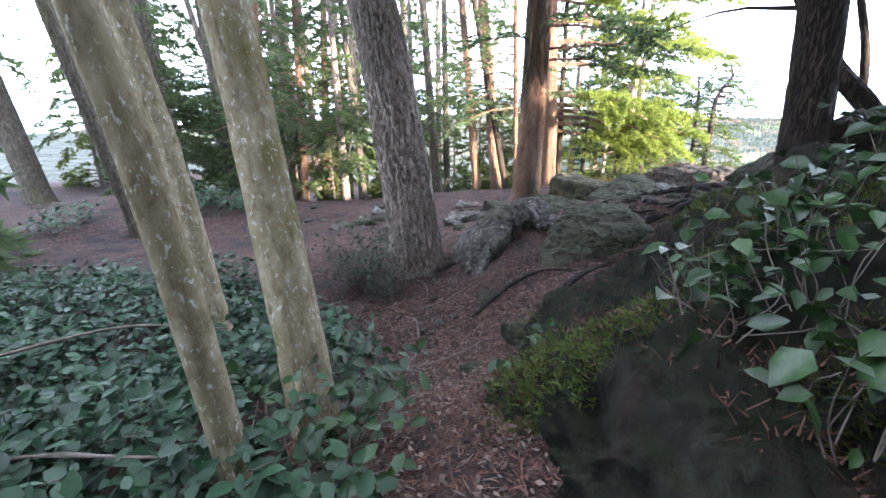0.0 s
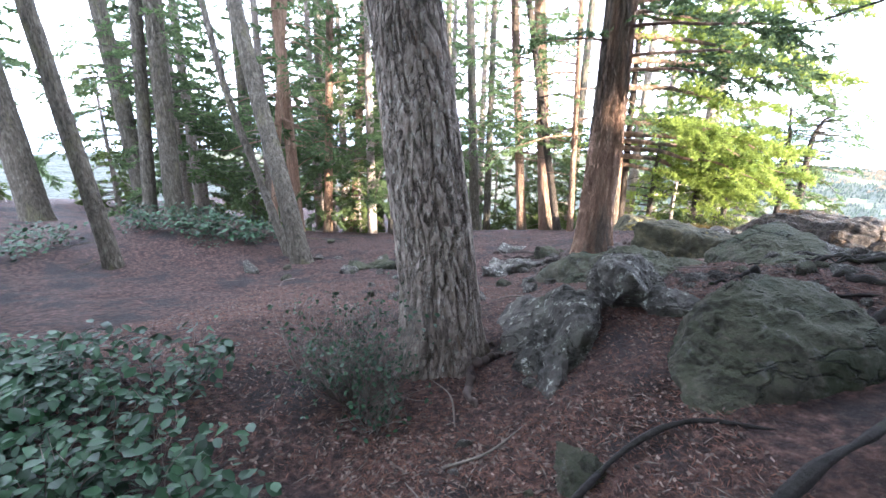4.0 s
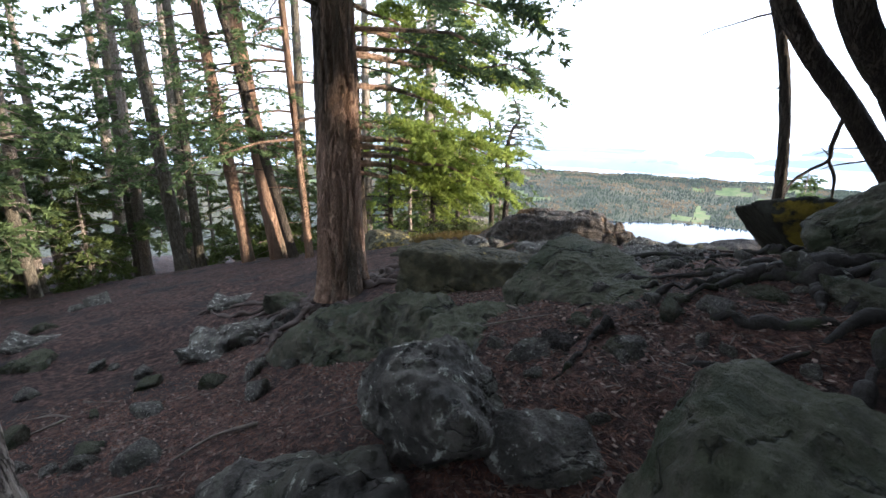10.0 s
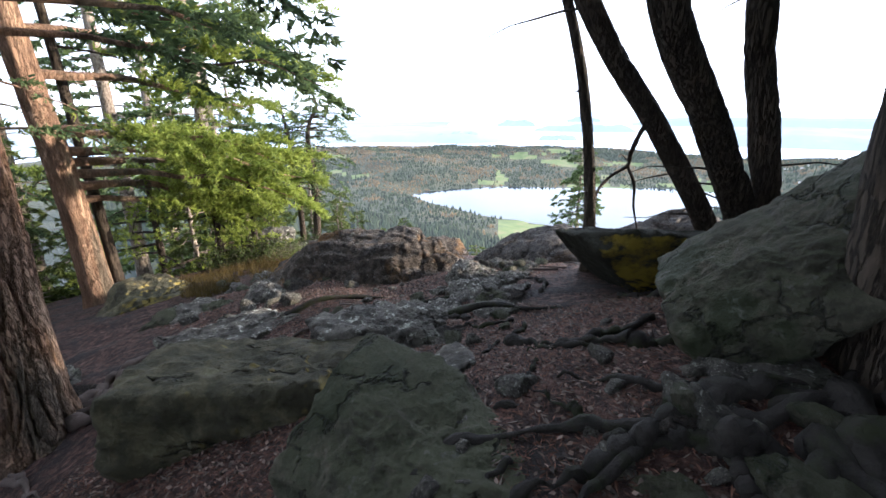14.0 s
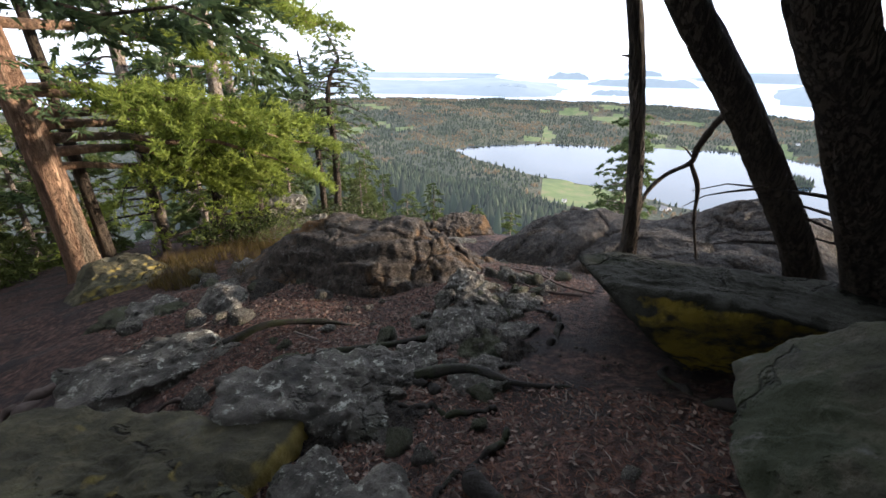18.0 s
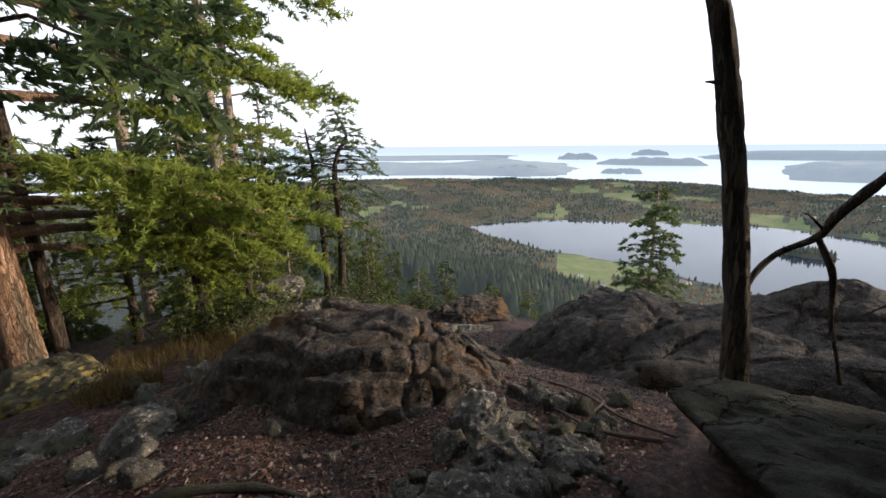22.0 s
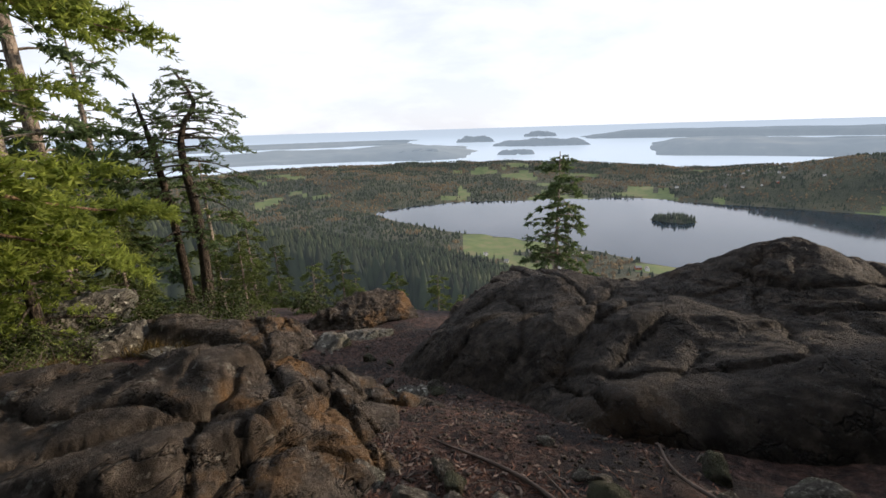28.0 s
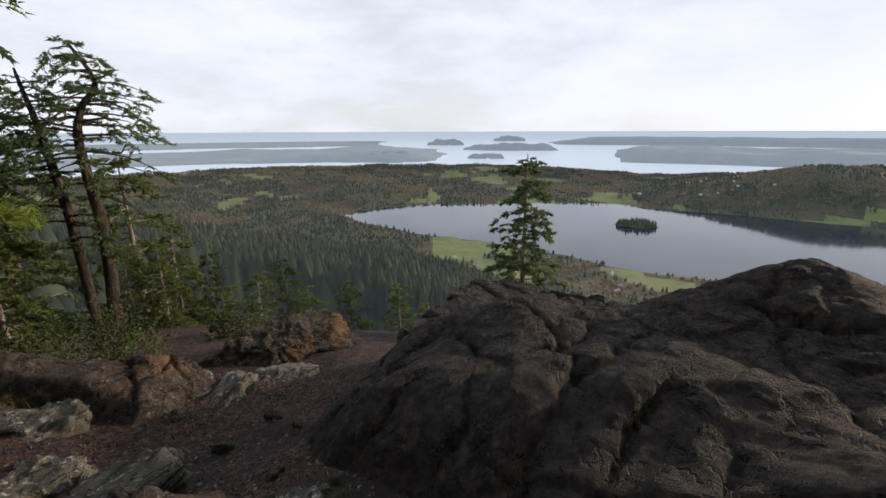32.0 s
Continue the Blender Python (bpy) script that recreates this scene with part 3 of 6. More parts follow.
BRINK = [(-42, -45), (35, -45), (20, -8), (13.4, 3), (12.8, 7), (12.2, 10.2), (12.6, 12.5), (12.0, 14.5), (12.2, 18.0), (9, 19.5), (3, 21), (-5, 27), (-42, 42)]


# ---- the land: summit, slopes, valley, lake, sea ----
SEA, LAKE = -382.0, -367.0
RIM = Vector((5.0, 8.0))     # the middle of the summit


def squeeze(p):
    """Draws what lies past 3 km in towards the eye along the line of sight, so that it stays inside 5 km."""
    e = np.array(EYE)
    d = p - e
    r = np.hypot(d[:, 0], d[:, 1])
    far = np.where(r > 3000, 3000 + 1800 * (1 - np.exp(-(r - 3000) / 4200)), r)
    return e + d * (far / np.maximum(r, 1e-6))[:, None]


SHORE = [(1529, 1299), (1682, 1257), (1886, 1126), (2044, 887), (2282, 497), (2346, 194), (2301, 50), (2260, -420), (2180, -900), (1800, -1020),
         (1360, -700), (1260, -200), (1244, 70), (1306, 239), (1353, 462), (1371, 678), (1360, 806), (1395, 930), (1440, 1120)]


def shore_distance(x, y, ring):
    """Distance to a closed line; negative inside."""
    pts = curve_points([*ring, ring[0]], 90)[:, :2]
    best, inside = np.full(len(x), 1e9), np.zeros(len(x), bool)
    for (ax, ay), (bx, by) in zip(pts, np.roll(pts, -1, 0)):
        dx, dy = bx - ax, by - ay
        t = np.clip(((x - ax) * dx + (y - ay) * dy) / (dx * dx + dy * dy + 1e-9), 0, 1)
        best = np.minimum(best, np.hypot(x - ax - t * dx, y - ay - t * dy))
        cross = (ay > y) != (by > y)
        inside ^= cross & (x < (bx - ax) * (y - ay) / (by - ay + 1e-12) + ax)
    return np.where(inside, -best, best)


def smooth(a, b, x):
    t = np.clip((x - a) / (b - a), 0, 1)
    return t * t * (3 - 2 * t)


def noise2(x, y, s, octaves=4):
    return fbm(np.stack([x / s, y / s, np.full(len(x), 0.37)], 1), octaves)


def bump(x, y, cx, cy, s, h):
    return h * np.exp(-((x - cx) ** 2 + (y - cy) ** 2) / (2 * s * s))


def land(x, y):
    """The far country's height."""
    dx, dy = x - EYE.x, y - EYE.y
    r = np.hypot(dx, dy) + 1e-6
    az = np.degrees(np.arctan2(dx, dy))
    # the mountain's flank, seen as a spur that sinks to the right
    crest = np.interp(az, [-180, -60, 0, 28, 36, 46, 56, 66, 74, 84, 110, 180], [-6, -6, -7, -9.5, -12.4, -14.0, -16.0, -18.4, -20.6, -23, -24, -14])
    angle = crest - 17 * (1 - smooth(np.log(18), np.log(640), np.log(np.maximum(r, 18))))
    flank = np.minimum(r, 650) * np.tan(np.radians(angle)) - np.maximum(r - 650, 0) * 0.55 + noise2(x, y, 60, 3) * np.minimum(r * 0.04, 14)
    # the valley, the low hills past the lake, the hill by its right end
    floor = -358 + noise2(x, y, 420) * 22
    hills = smooth(2300, 3300, r) * (1 - smooth(3500, 4200, r)) * np.interp(az, [-20, 10, 34, 48, 62, 74, 84, 90, 96, 102, 130], [60, 80, 84, 92, 84, 70, 40, 30, 40, 55, 60])
    hills += bump(x, y, 1950, 1720, 260, 62) + bump(x, y, 2780, -520, 330, 70) + bump(x, y, 2900, -1000, 500, 90)
    hills *= 1 + 0.25 * noise2(x, y, 300)
    plain = floor + hills + noise2(x, y, 160) * 10
    lake = shore_distance(x, y, SHORE)
    plain = np.where(lake < 260, LAKE - 5 + smooth(-30, 20, lake) * 7 + (plain - LAKE - 2) * smooth(10, 260, lake), plain)
    plain = np.where(lake > 12, np.maximum(plain, LAKE + 2.0), plain)
    # past the hills the sea, with far shores
    out = smooth(3700, 4300, r)
    plain = plain * (1 - out) + (SEA - 25) * out
    w = noise2(x, y, 1500) * 900
    left = smooth(5500, 6100, r + w * 0.5) * (1 - smooth(8600, 9800, r + w)) * (1 - smooth(58, 64, az + w * 0.003)) * (55 + 110 * noise2(x, y, 1800))
    flats = smooth(10500, 11500, r + w) * (1 - smooth(15000, 17000, r)) * (1 - smooth(48, 58, az + w * 0.004)) * 30
    right = smooth(83.0, 86.5, az + w * 0.002) * smooth(5500, 6500, r + w * 0.4) * (1 - smooth(8500, 9800, r + w)) * (118 + 90 * noise2(x, y, 1500))
    right2 = smooth(76.0, 82.0, az + w * 0.002) * smooth(11500, 13000, r) * (1 - smooth(16000, 18000, r)) * (150 + 80 * noise2(x, y, 3000))
    mountains = smooth(30000, 42000, r) * (1 - smooth(40, 56, az)) * (480 + 900 * noise2(x, y, 9000))
    rise = np.maximum.reduce([left, flats, right, right2, mountains])
    plain += out * np.where(rise > 4, rise + 20, 0)
    return np.maximum(flank, plain)


def soil(x, y):
    """The summit's soil, without the rocks that stand out of it."""
    x, y = np.clip(x, -13, 14), np.clip(y, -6, 23)
    X, Y = x / 10, (y - 8) / 10
    z = SOIL_TERMS(X, Y)
    for b in SOIL_BUMPS:
        z = z + bump(x, y, *b)
    return z


def edge(x, y):
    """How far a place lies outside the summit's brink."""
    return shore_distance(x, y, BRINK)


def ground(x, y):
    x, y = np.atleast_1d(np.asarray(x, float)), np.atleast_1d(np.asarray(y, float))
    near = soil(x, y) + noise2(x, y, 1.1, 3) * 0.09 + noise2(x, y, 0.28, 3) * 0.035
    out = edge(x, y)
    t = smooth(0.0, 7.0, out)
    r = np.hypot(x - EYE.x, y - EYE.y)
    k = smooth(18, 60, r) * smooth(0, 12, out)
    brow = near - 0.55 * np.maximum(out, 0) * t
    return brow * (1 - k) + land(x, y) * k


def gz(x, y):
    return float(ground(x, y)[0])


ring = np.concatenate([[0.002], np.arange(0.087, 16, 0.085), 16 * 1.034 ** np.arange(0, 215)])
ring = ring[ring < 70000]
turn = np.linspace(0, 2 * math.pi, 640, endpoint=False)
rr, aa = np.meshgrid(ring, turn, indexing="ij")
gx, gy = RIM.x + rr * np.sin(aa), RIM.y + rr * np.cos(aa)
flat = np.stack([gx.ravel(), gy.ravel(), ground(gx.ravel(), gy.ravel())], 1)
n_r, n_a = rr.shape
i, j = np.meshgrid(np.arange(n_r - 1), np.arange(n_a), indexing="ij")
quads = np.stack([i * n_a + j, i * n_a + (j + 1) % n_a, (i + 1) * n_a + (j + 1) % n_a, (i + 1) * n_a + j], -1).reshape(-1, 4)
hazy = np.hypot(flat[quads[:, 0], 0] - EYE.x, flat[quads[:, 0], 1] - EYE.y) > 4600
# farthest land, with the haze painted on as emission
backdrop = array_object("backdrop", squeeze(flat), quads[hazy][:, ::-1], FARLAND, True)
tagged(backdrop, "wooded shores and hills over the sea, haze painted as blue-grey glow", "distant land", kind="structure")
quads = quads[~hazy]
me = array_mesh("ground", squeeze(flat), quads[:, ::-1])
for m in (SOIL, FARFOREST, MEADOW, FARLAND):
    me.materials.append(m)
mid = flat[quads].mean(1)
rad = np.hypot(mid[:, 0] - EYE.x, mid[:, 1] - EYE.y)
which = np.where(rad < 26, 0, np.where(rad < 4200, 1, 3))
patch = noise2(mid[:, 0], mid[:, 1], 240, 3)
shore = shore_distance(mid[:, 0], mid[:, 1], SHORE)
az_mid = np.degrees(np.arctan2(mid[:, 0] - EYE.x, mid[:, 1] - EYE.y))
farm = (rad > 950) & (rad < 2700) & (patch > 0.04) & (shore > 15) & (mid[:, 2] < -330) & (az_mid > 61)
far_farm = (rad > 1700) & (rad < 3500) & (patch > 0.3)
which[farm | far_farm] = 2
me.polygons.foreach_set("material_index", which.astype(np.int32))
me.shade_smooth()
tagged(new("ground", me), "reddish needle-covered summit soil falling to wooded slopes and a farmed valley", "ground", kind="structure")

# the lake and the sea
lake = array_object("lake_water", [(1080, -1150, LAKE), (2500, -1150, LAKE), (2500, 1420, LAKE), (1080, 1420, LAKE)], [(0, 1, 2, 3)], WATER)
tagged(lake, "calm grey-blue lake reflecting the pale sky", "lake", kind="structure")
ring2 = np.concatenate([np.linspace(3600, 9000, 24), np.geomspace(9500, 90000, 16)])
turn2 = np.linspace(0, 2 * math.pi, 200, endpoint=False)
r2, a2 = np.meshgrid(ring2, turn2, indexing="ij")
sv = np.stack([EYE.x + r2.ravel() * np.sin(a2.ravel()), EYE.y + r2.ravel() * np.cos(a2.ravel()), np.full(r2.size, SEA)], 1)
i, j = np.meshgrid(np.arange(len(ring2) - 1), np.arange(200), indexing="ij")
sq = np.stack([i * 200 + j, i * 200 + (j + 1) % 200, (i + 1) * 200 + (j + 1) % 200, (i + 1) * 200 + j], -1).reshape(-1, 4)
# this sea glows by itself instead of mirroring the sky
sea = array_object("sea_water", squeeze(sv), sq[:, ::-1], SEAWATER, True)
tagged(sea, "pale open sea channel, sky sheen put in as glow", "sea", kind="structure")


def islet(az0, az1, dist, high, seed, label):
    """A wooded island seen between two headings at a distance."""
    a0, a1 = radians(az0), radians(az1)
    p0 = np.array([math.sin(a0), math.cos(a0)]) * dist
    p1 = np.array([math.sin(a1), math.cos(a1)]) * dist
    mid2, span = (p0 + p1) / 2, np.linalg.norm(p1 - p0)
    along = (p1 - p0) / span
    level = LAKE if dist < 3000 else SEA
    n, m = 70, 26
    v = []
    for s in np.linspace(-1, 1, n):
        for t in np.linspace(-1, 1, m):
            x, y = mid2 + along * (s * span / 2) + np.array([-along[1], along[0]]) * (t * span * 0.22) + np.array(EYE)[:2]
            v.append((x, y, s, t))
    v = np.array(v)
    e = v[:, 2] ** 2 + v[:, 3] ** 2 + noise2(v[:, 0] + seed * 777, v[:, 1], span * 0.25) * 0.5
    z = level - 3 + (high + 3) * smooth(1.0, 0.3, e) ** 0.55 * (1 + 0.5 * noise2(v[:, 0] + seed * 99, v[:, 1], span * 0.12)) + high * 0.16 * noise2(v[:, 0], v[:, 1], span * 0.02) * (e < 0.95)
    p = squeeze(np.c_[v[:, :2], z])
    i, j = np.meshgrid(np.arange(n - 1), np.arange(m - 1), indexing="ij")
    q = np.stack([i * m + j, i * m + j + 1, (i + 1) * m + j + 1, (i + 1) * m + j], -1).reshape(-1, 4)
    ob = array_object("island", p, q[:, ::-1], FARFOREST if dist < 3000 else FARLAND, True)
    return tagged(ob, label, "island", "islands in the water")


islet(52.1, 60.1, 6100, 95, 1, "low round wooded island in the sea channel")
islet(65.8, 70.5, 6200, 55, 2, "small wooded island in the sea channel")
islet(65.3, 77.6, 8900, 110, 3, "long wooded island in the sea channel")
islet(69.1, 73.2, 15500, 150, 4, "distant small island on the sea")
islet(60.5, 65.5, 11500, 130, 5, "distant hilly headland in the sea")
islet(84.0, 89.4, 1850, 7, 6, "small wooded island in the lake")

# woods on the slopes and in the valley: many small conifers, too many to count
rng = np.random.RandomState(11)


def cones(xy, heights, widths, name, mat, label, layers=2, lift=0.0, level=None):
    n, sides = len(xy), 5
    z = ground(xy[:, 0], xy[:, 1]) if level is None else np.full(n, level)
    a = np.linspace(0, 2 * math.pi, sides, endpoint=False)
    vs, fs, count = [], [], 0
    for l in range(layers):
        low = lift + (1 - lift) * l / layers * 0.75
        high = min(1.0, low + (1 - lift) / layers * 1.35)
        rad2 = (1 - low) ** 0.8
        spin = rng.uniform(0, 6.3, n)
        jag = rng.uniform(0.7, 1.25, (n, sides))
        bx = xy[:, 0, None] + np.cos(a + spin[:, None]) * widths[:, None] * rad2 * jag
        by = xy[:, 1, None] + np.sin(a + spin[:, None]) * widths[:, None] * rad2 * jag
        bz = (z + heights * low)[:, None] + rng.uniform(-0.05, 0.05, (n, sides)) * heights[:, None]
        base = np.stack([bx, by, bz], -1)
        tip = np.stack([xy[:, 0], xy[:, 1], z + heights * (high if l < layers - 1 else 1.0)], -1)[:, None]
        v = np.concatenate([base, tip], 1).reshape(-1, 3)
        o = np.arange(n)[:, None] * (sides + 1) + count
        k = np.arange(sides)
        f = np.stack([o + k, o + (k + 1) % sides, np.broadcast_to(o + sides, (n, sides))], -1).reshape(-1, 3)
        vs.append(v)
        fs.append(f)
        count += len(v)
    ob = array_object(name, squeeze(np.concatenate(vs)), np.concatenate(fs), mat)
    return tagged(ob, label, "forest", kind="stuff")


def scatter(n, r0, r1, az0, az1, keep):
    r = np.exp(rng.uniform(np.log(r0), np.log(r1), n)) if r1 / r0 > 6 else np.sqrt(rng.uniform(r0 * r0, r1 * r1, n))
    a = np.radians(rng.uniform(az0, az1, n))
    x, y = EYE.x + r * np.sin(a), EYE.y + r * np.cos(a)
    ok = keep(x, y, r)
    return np.stack([x[ok], y[ok]], 1)


def wooded(x, y, r):
    z = ground(x, y)
    s = shore_distance(x, y, SHORE)
    p = noise2(x, y, 240, 3)
    az = np.degrees(np.arctan2(x - EYE.x, y - EYE.y))
    farm = (r > 950) & (r < 2700) & (p > 0.04) & (z < -330) & (az > 61)
    far_farm = (r > 1700) & (p > 0.3)
    return (s > 12) & ~farm & ~far_farm & (z > SEA + 2)


near_woods = scatter(21000, 60, 900, 15, 128, wooded)
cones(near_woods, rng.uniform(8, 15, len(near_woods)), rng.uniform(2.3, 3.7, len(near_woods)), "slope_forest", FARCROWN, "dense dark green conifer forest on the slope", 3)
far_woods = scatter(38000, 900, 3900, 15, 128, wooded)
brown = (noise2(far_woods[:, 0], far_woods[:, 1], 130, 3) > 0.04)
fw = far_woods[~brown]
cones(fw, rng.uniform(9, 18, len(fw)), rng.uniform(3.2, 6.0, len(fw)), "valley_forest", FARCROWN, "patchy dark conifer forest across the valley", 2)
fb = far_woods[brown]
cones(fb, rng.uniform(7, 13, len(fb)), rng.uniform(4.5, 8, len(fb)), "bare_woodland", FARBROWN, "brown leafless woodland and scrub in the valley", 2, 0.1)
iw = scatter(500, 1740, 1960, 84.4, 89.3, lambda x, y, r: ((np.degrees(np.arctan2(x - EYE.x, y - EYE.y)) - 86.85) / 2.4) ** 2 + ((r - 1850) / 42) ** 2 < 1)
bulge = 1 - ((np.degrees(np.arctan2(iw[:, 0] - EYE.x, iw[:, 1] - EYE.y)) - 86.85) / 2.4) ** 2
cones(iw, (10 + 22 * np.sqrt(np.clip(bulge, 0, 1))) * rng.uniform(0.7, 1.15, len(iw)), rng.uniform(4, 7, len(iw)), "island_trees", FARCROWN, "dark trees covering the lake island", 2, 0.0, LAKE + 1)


def house(x, y, wide, deep, high, turn, wall, label):
    """A gabled house with a roof that overhangs and windows on its long side."""
    z = gz(x, y) - 0.3
    thing = new("house")
    thing.matrix_basis = pose(x, y, z, 0, 0, turn)
    tagged(thing, label, "house", "houses in the valley")
    w, d, h, g = wide / 2, deep / 2, high, deep * 0.36
    mesh_object("wall", [(-w, -d, 0), (w, -d, 0), (w, d, 0), (-w, d, 0), (-w, -d, h), (w, -d, h), (w, d, h), (-w, d, h), (-w, 0, h + g), (w, 0, h + g)],
                [(0, 1, 5, 4), (2, 3, 7, 6), (1, 2, 6, 9, 5), (3, 0, 4, 8, 7)], wall, False, thing)
    o, t = 0.5, 0.25
    mesh_object("roof", [(-w - o, -d - o, h - o * 0.6), (w + o, -d - o, h - o * 0.6), (w + o, 0, h + g), (-w - o, 0, h + g), (w + o, d + o, h - o * 0.6), (-w - o, d + o, h - o * 0.6),
                         (-w - o, -d - o, h - o * 0.6 + t), (w + o, -d - o, h - o * 0.6 + t), (w + o, 0, h + g + t), (-w - o, 0, h + g + t), (w + o, d + o, h - o * 0.6 + t), (-w - o, d + o, h - o * 0.6 + t)],
                [(6, 7, 8, 9), (9, 8, 10, 11), (0, 3, 2, 1), (3, 5, 4, 2), (0, 1, 7, 6), (5, 11, 10, 4), (1, 2, 8, 7), (2, 4, 10, 8), (3, 0, 6, 9), (5, 3, 9, 11)], ROOFING, False, thing)
    for k in (-0.5, 0.5):
        for s in (-1, 1):
            cx = k * w
            yy = s * (d + 0.04)
            mesh_object("window", [(cx - 0.9, yy, h * 0.35), (cx + 0.9, yy, h * 0.35), (cx + 0.9, yy, h * 0.8), (cx - 0.9, yy, h * 0.8)], [(0, 1, 2, 3) if s < 0 else (3, 2, 1, 0)], DARKGLASS, False, thing)


for k in range(34):
    far = k >= 20
    a = radians(rng.uniform(86, 101) if far else rng.uniform(62, 86))
    r = rng.uniform(2450, 2950) if far else rng.uniform(1010, 1330)
    x, y = EYE.x + r * math.sin(a), EYE.y + r * math.cos(a)
    if shore_distance(np.array([x]), np.array([y]), SHORE)[0] < 25:
        continue
    white = k % 4 != 3
    house(x, y, rng.uniform(10, 20), rng.uniform(8, 11), rng.uniform(4, 6.5), rng.uniform(0, 180), WHITEWALL if white else REDWALL,
          "white gabled farmhouse with a grey roof in the valley" if white else "reddish barn with a grey roof in the valley")
# ---- trees ----
def empty(name, at, label, category, group=""):
    ob = new(name)
    ob.location = at
    return tagged(ob, label, category, group)


def part(name, arrays, mat, parent, label="", smooth=True):
    """One mesh under a thing; the arrays are in the world, the thing stands at its own place."""
    v, f = arrays
    return array_object(name, np.asarray(v) - np.array(parent.location), f, mat, smooth, parent, label)


def limb_path(start, heading, length, rise, droop, n=7, bend=0.0, rng=None):
    """A limb from a trunk: heading in degrees clockwise from +y."""
    a = radians(heading)
    u = np.linspace(0, 1, n)
    side = bend * np.sin(u * 3.1)
    x = start[0] + length * u * math.sin(a) + side * math.cos(a)
    y = start[1] + length * u * math.cos(a) - side * math.sin(a)
    z = start[2] + rise * u - droop * u * u
    p = np.stack([x, y, z], 1)
    if rng is not None:
        p[1:] += rng.normal(0, 0.025 * length, (n - 1, 3)) * u[1:, None]
    return p


def foliage_for(paths, kind, rng, leaf, density, start=0.25, spread=0.5):
    """Sprays along the outer stretch of each limb and on side branches."""
    S, W, L = [], [], []
    for p in paths:
        total = np.linalg.norm(np.diff(p, axis=0), axis=1).sum()
        for k in np.linspace(start, 0.95, max(2, int(total * 3.2))):
            i = k * (len(p) - 1)
            a = int(i)
            at = p[a] + (p[min(a + 1, len(p) - 1)] - p[a]) * (i - a)
            way = p[min(a + 1, len(p) - 1)] - p[max(a - 1, 0)]
            way = way / (np.linalg.norm(way) + 1e-9)
            turn_by = rng.choice([-1, 1]) * rng.uniform(0.4, 1.1)
            c, s = math.cos(turn_by), math.sin(turn_by)
            out = np.array([way[0] * c - way[1] * s, way[0] * s + way[1] * c, way[2] + rng.normal(0.03, 0.18)])
            S.append(at)
            W.append(out)
            L.append(spread * (1.15 - 0.6 * k) * rng.uniform(0.6, 1.2) * max(0.5, min(1.4, total / 2)))
        S.append(p[-2])
        W.append(p[-1] - p[-2])
        L.append(0.5 * spread + 0.15 * total)
    return sprays(S, W, L, kind, rng, leaf, density)


def tree(name, line, radii, bark, label, seed, furrow=0.012, sides=28, rings=70, limbs=(), crown=None, leafmat=None, kind="fir", leaf=0.07, density=26,
         stubs=0, group="", flare=0.35, spread=0.5, limb_r=0.03, leaf_start=0.25):
    """A tree: trunk, limbs and a crown of needle sprays. limbs: rows of height share, heading, length, rise, droop."""
    r = np.random.RandomState(seed)
    thing = empty(name, line[0], label, "tree", group)
    part("trunk", trunk_arrays(line, radii, sides, rings, furrow, seed, flare), bark, thing)
    path = curve_points(line, 60)
    rad = np.interp(np.linspace(0, 1, 60), np.linspace(0, 1, len(radii)), radii)
    rows = list(limbs)
    if crown:
        lo, hi, count, reach = crown
        for k in range(count):
            s = lo + (hi - lo) * (k + r.uniform(0, 1)) / count
            short = 1.0 - 0.75 * max(0, (s - lo) / max(1e-6, 1 - lo)) if hi > 0.93 else 1.0
            rows.append((s, r.uniform(0, 360), reach * short * r.uniform(0.6, 1.15), r.uniform(-0.1, 0.3), r.uniform(0.1, 0.5)))
    paths, pieces = [], []
    for s, heading, length, rise, droop in rows:
        i = min(int(s * 59), 58)
        p = limb_path(path[i], heading, length, rise * length, droop * length, 8, r.normal(0, 0.06) * length, r)
        paths.append(p)
        thick = min(limb_r * (0.6 + 0.25 * length), rad[i] * 0.6)
        k = 16 if length > 2.5 and thick > 0.04 else 7
        pieces.append(tube(curve_points(p, k), np.linspace(thick, 0.005, k), 5, 0.25, seed))
    for k in range(stubs):
        s = r.uniform(0.08, 0.75)
        i = int(s * 59)
        p = limb_path(path[i], r.uniform(0, 360), r.uniform(0.25, 1.1), r.uniform(-0.2, 0.15), 0.1, 5, 0, r)
        pieces.append(tube(p, np.linspace(0.012, 0.003, 5), 4))
    for piece in pieces:
        part("branch", piece, bark if bark is not PALEBARK else TWIG, thing)
    if paths and leafmat:
        part("crown", foliage_for(paths, kind, r, leaf, density, leaf_start, spread), leafmat, thing, smooth=False)
    return thing


def straight(x, y, lean_x, lean_y, height, z=None):
    """A centre line that leans by the given metres per metre."""
    z = gz(x, y) - 0.15 if z is None else z
    return [(x, y, z), (x + lean_x * height * 0.3, y + lean_y * height * 0.3, z + height * 0.3), (x + lean_x * height * 0.65, y + lean_y * height * 0.65, z + height * 0.65),
            (x + lean_x * height, y + lean_y * height, z + height)]


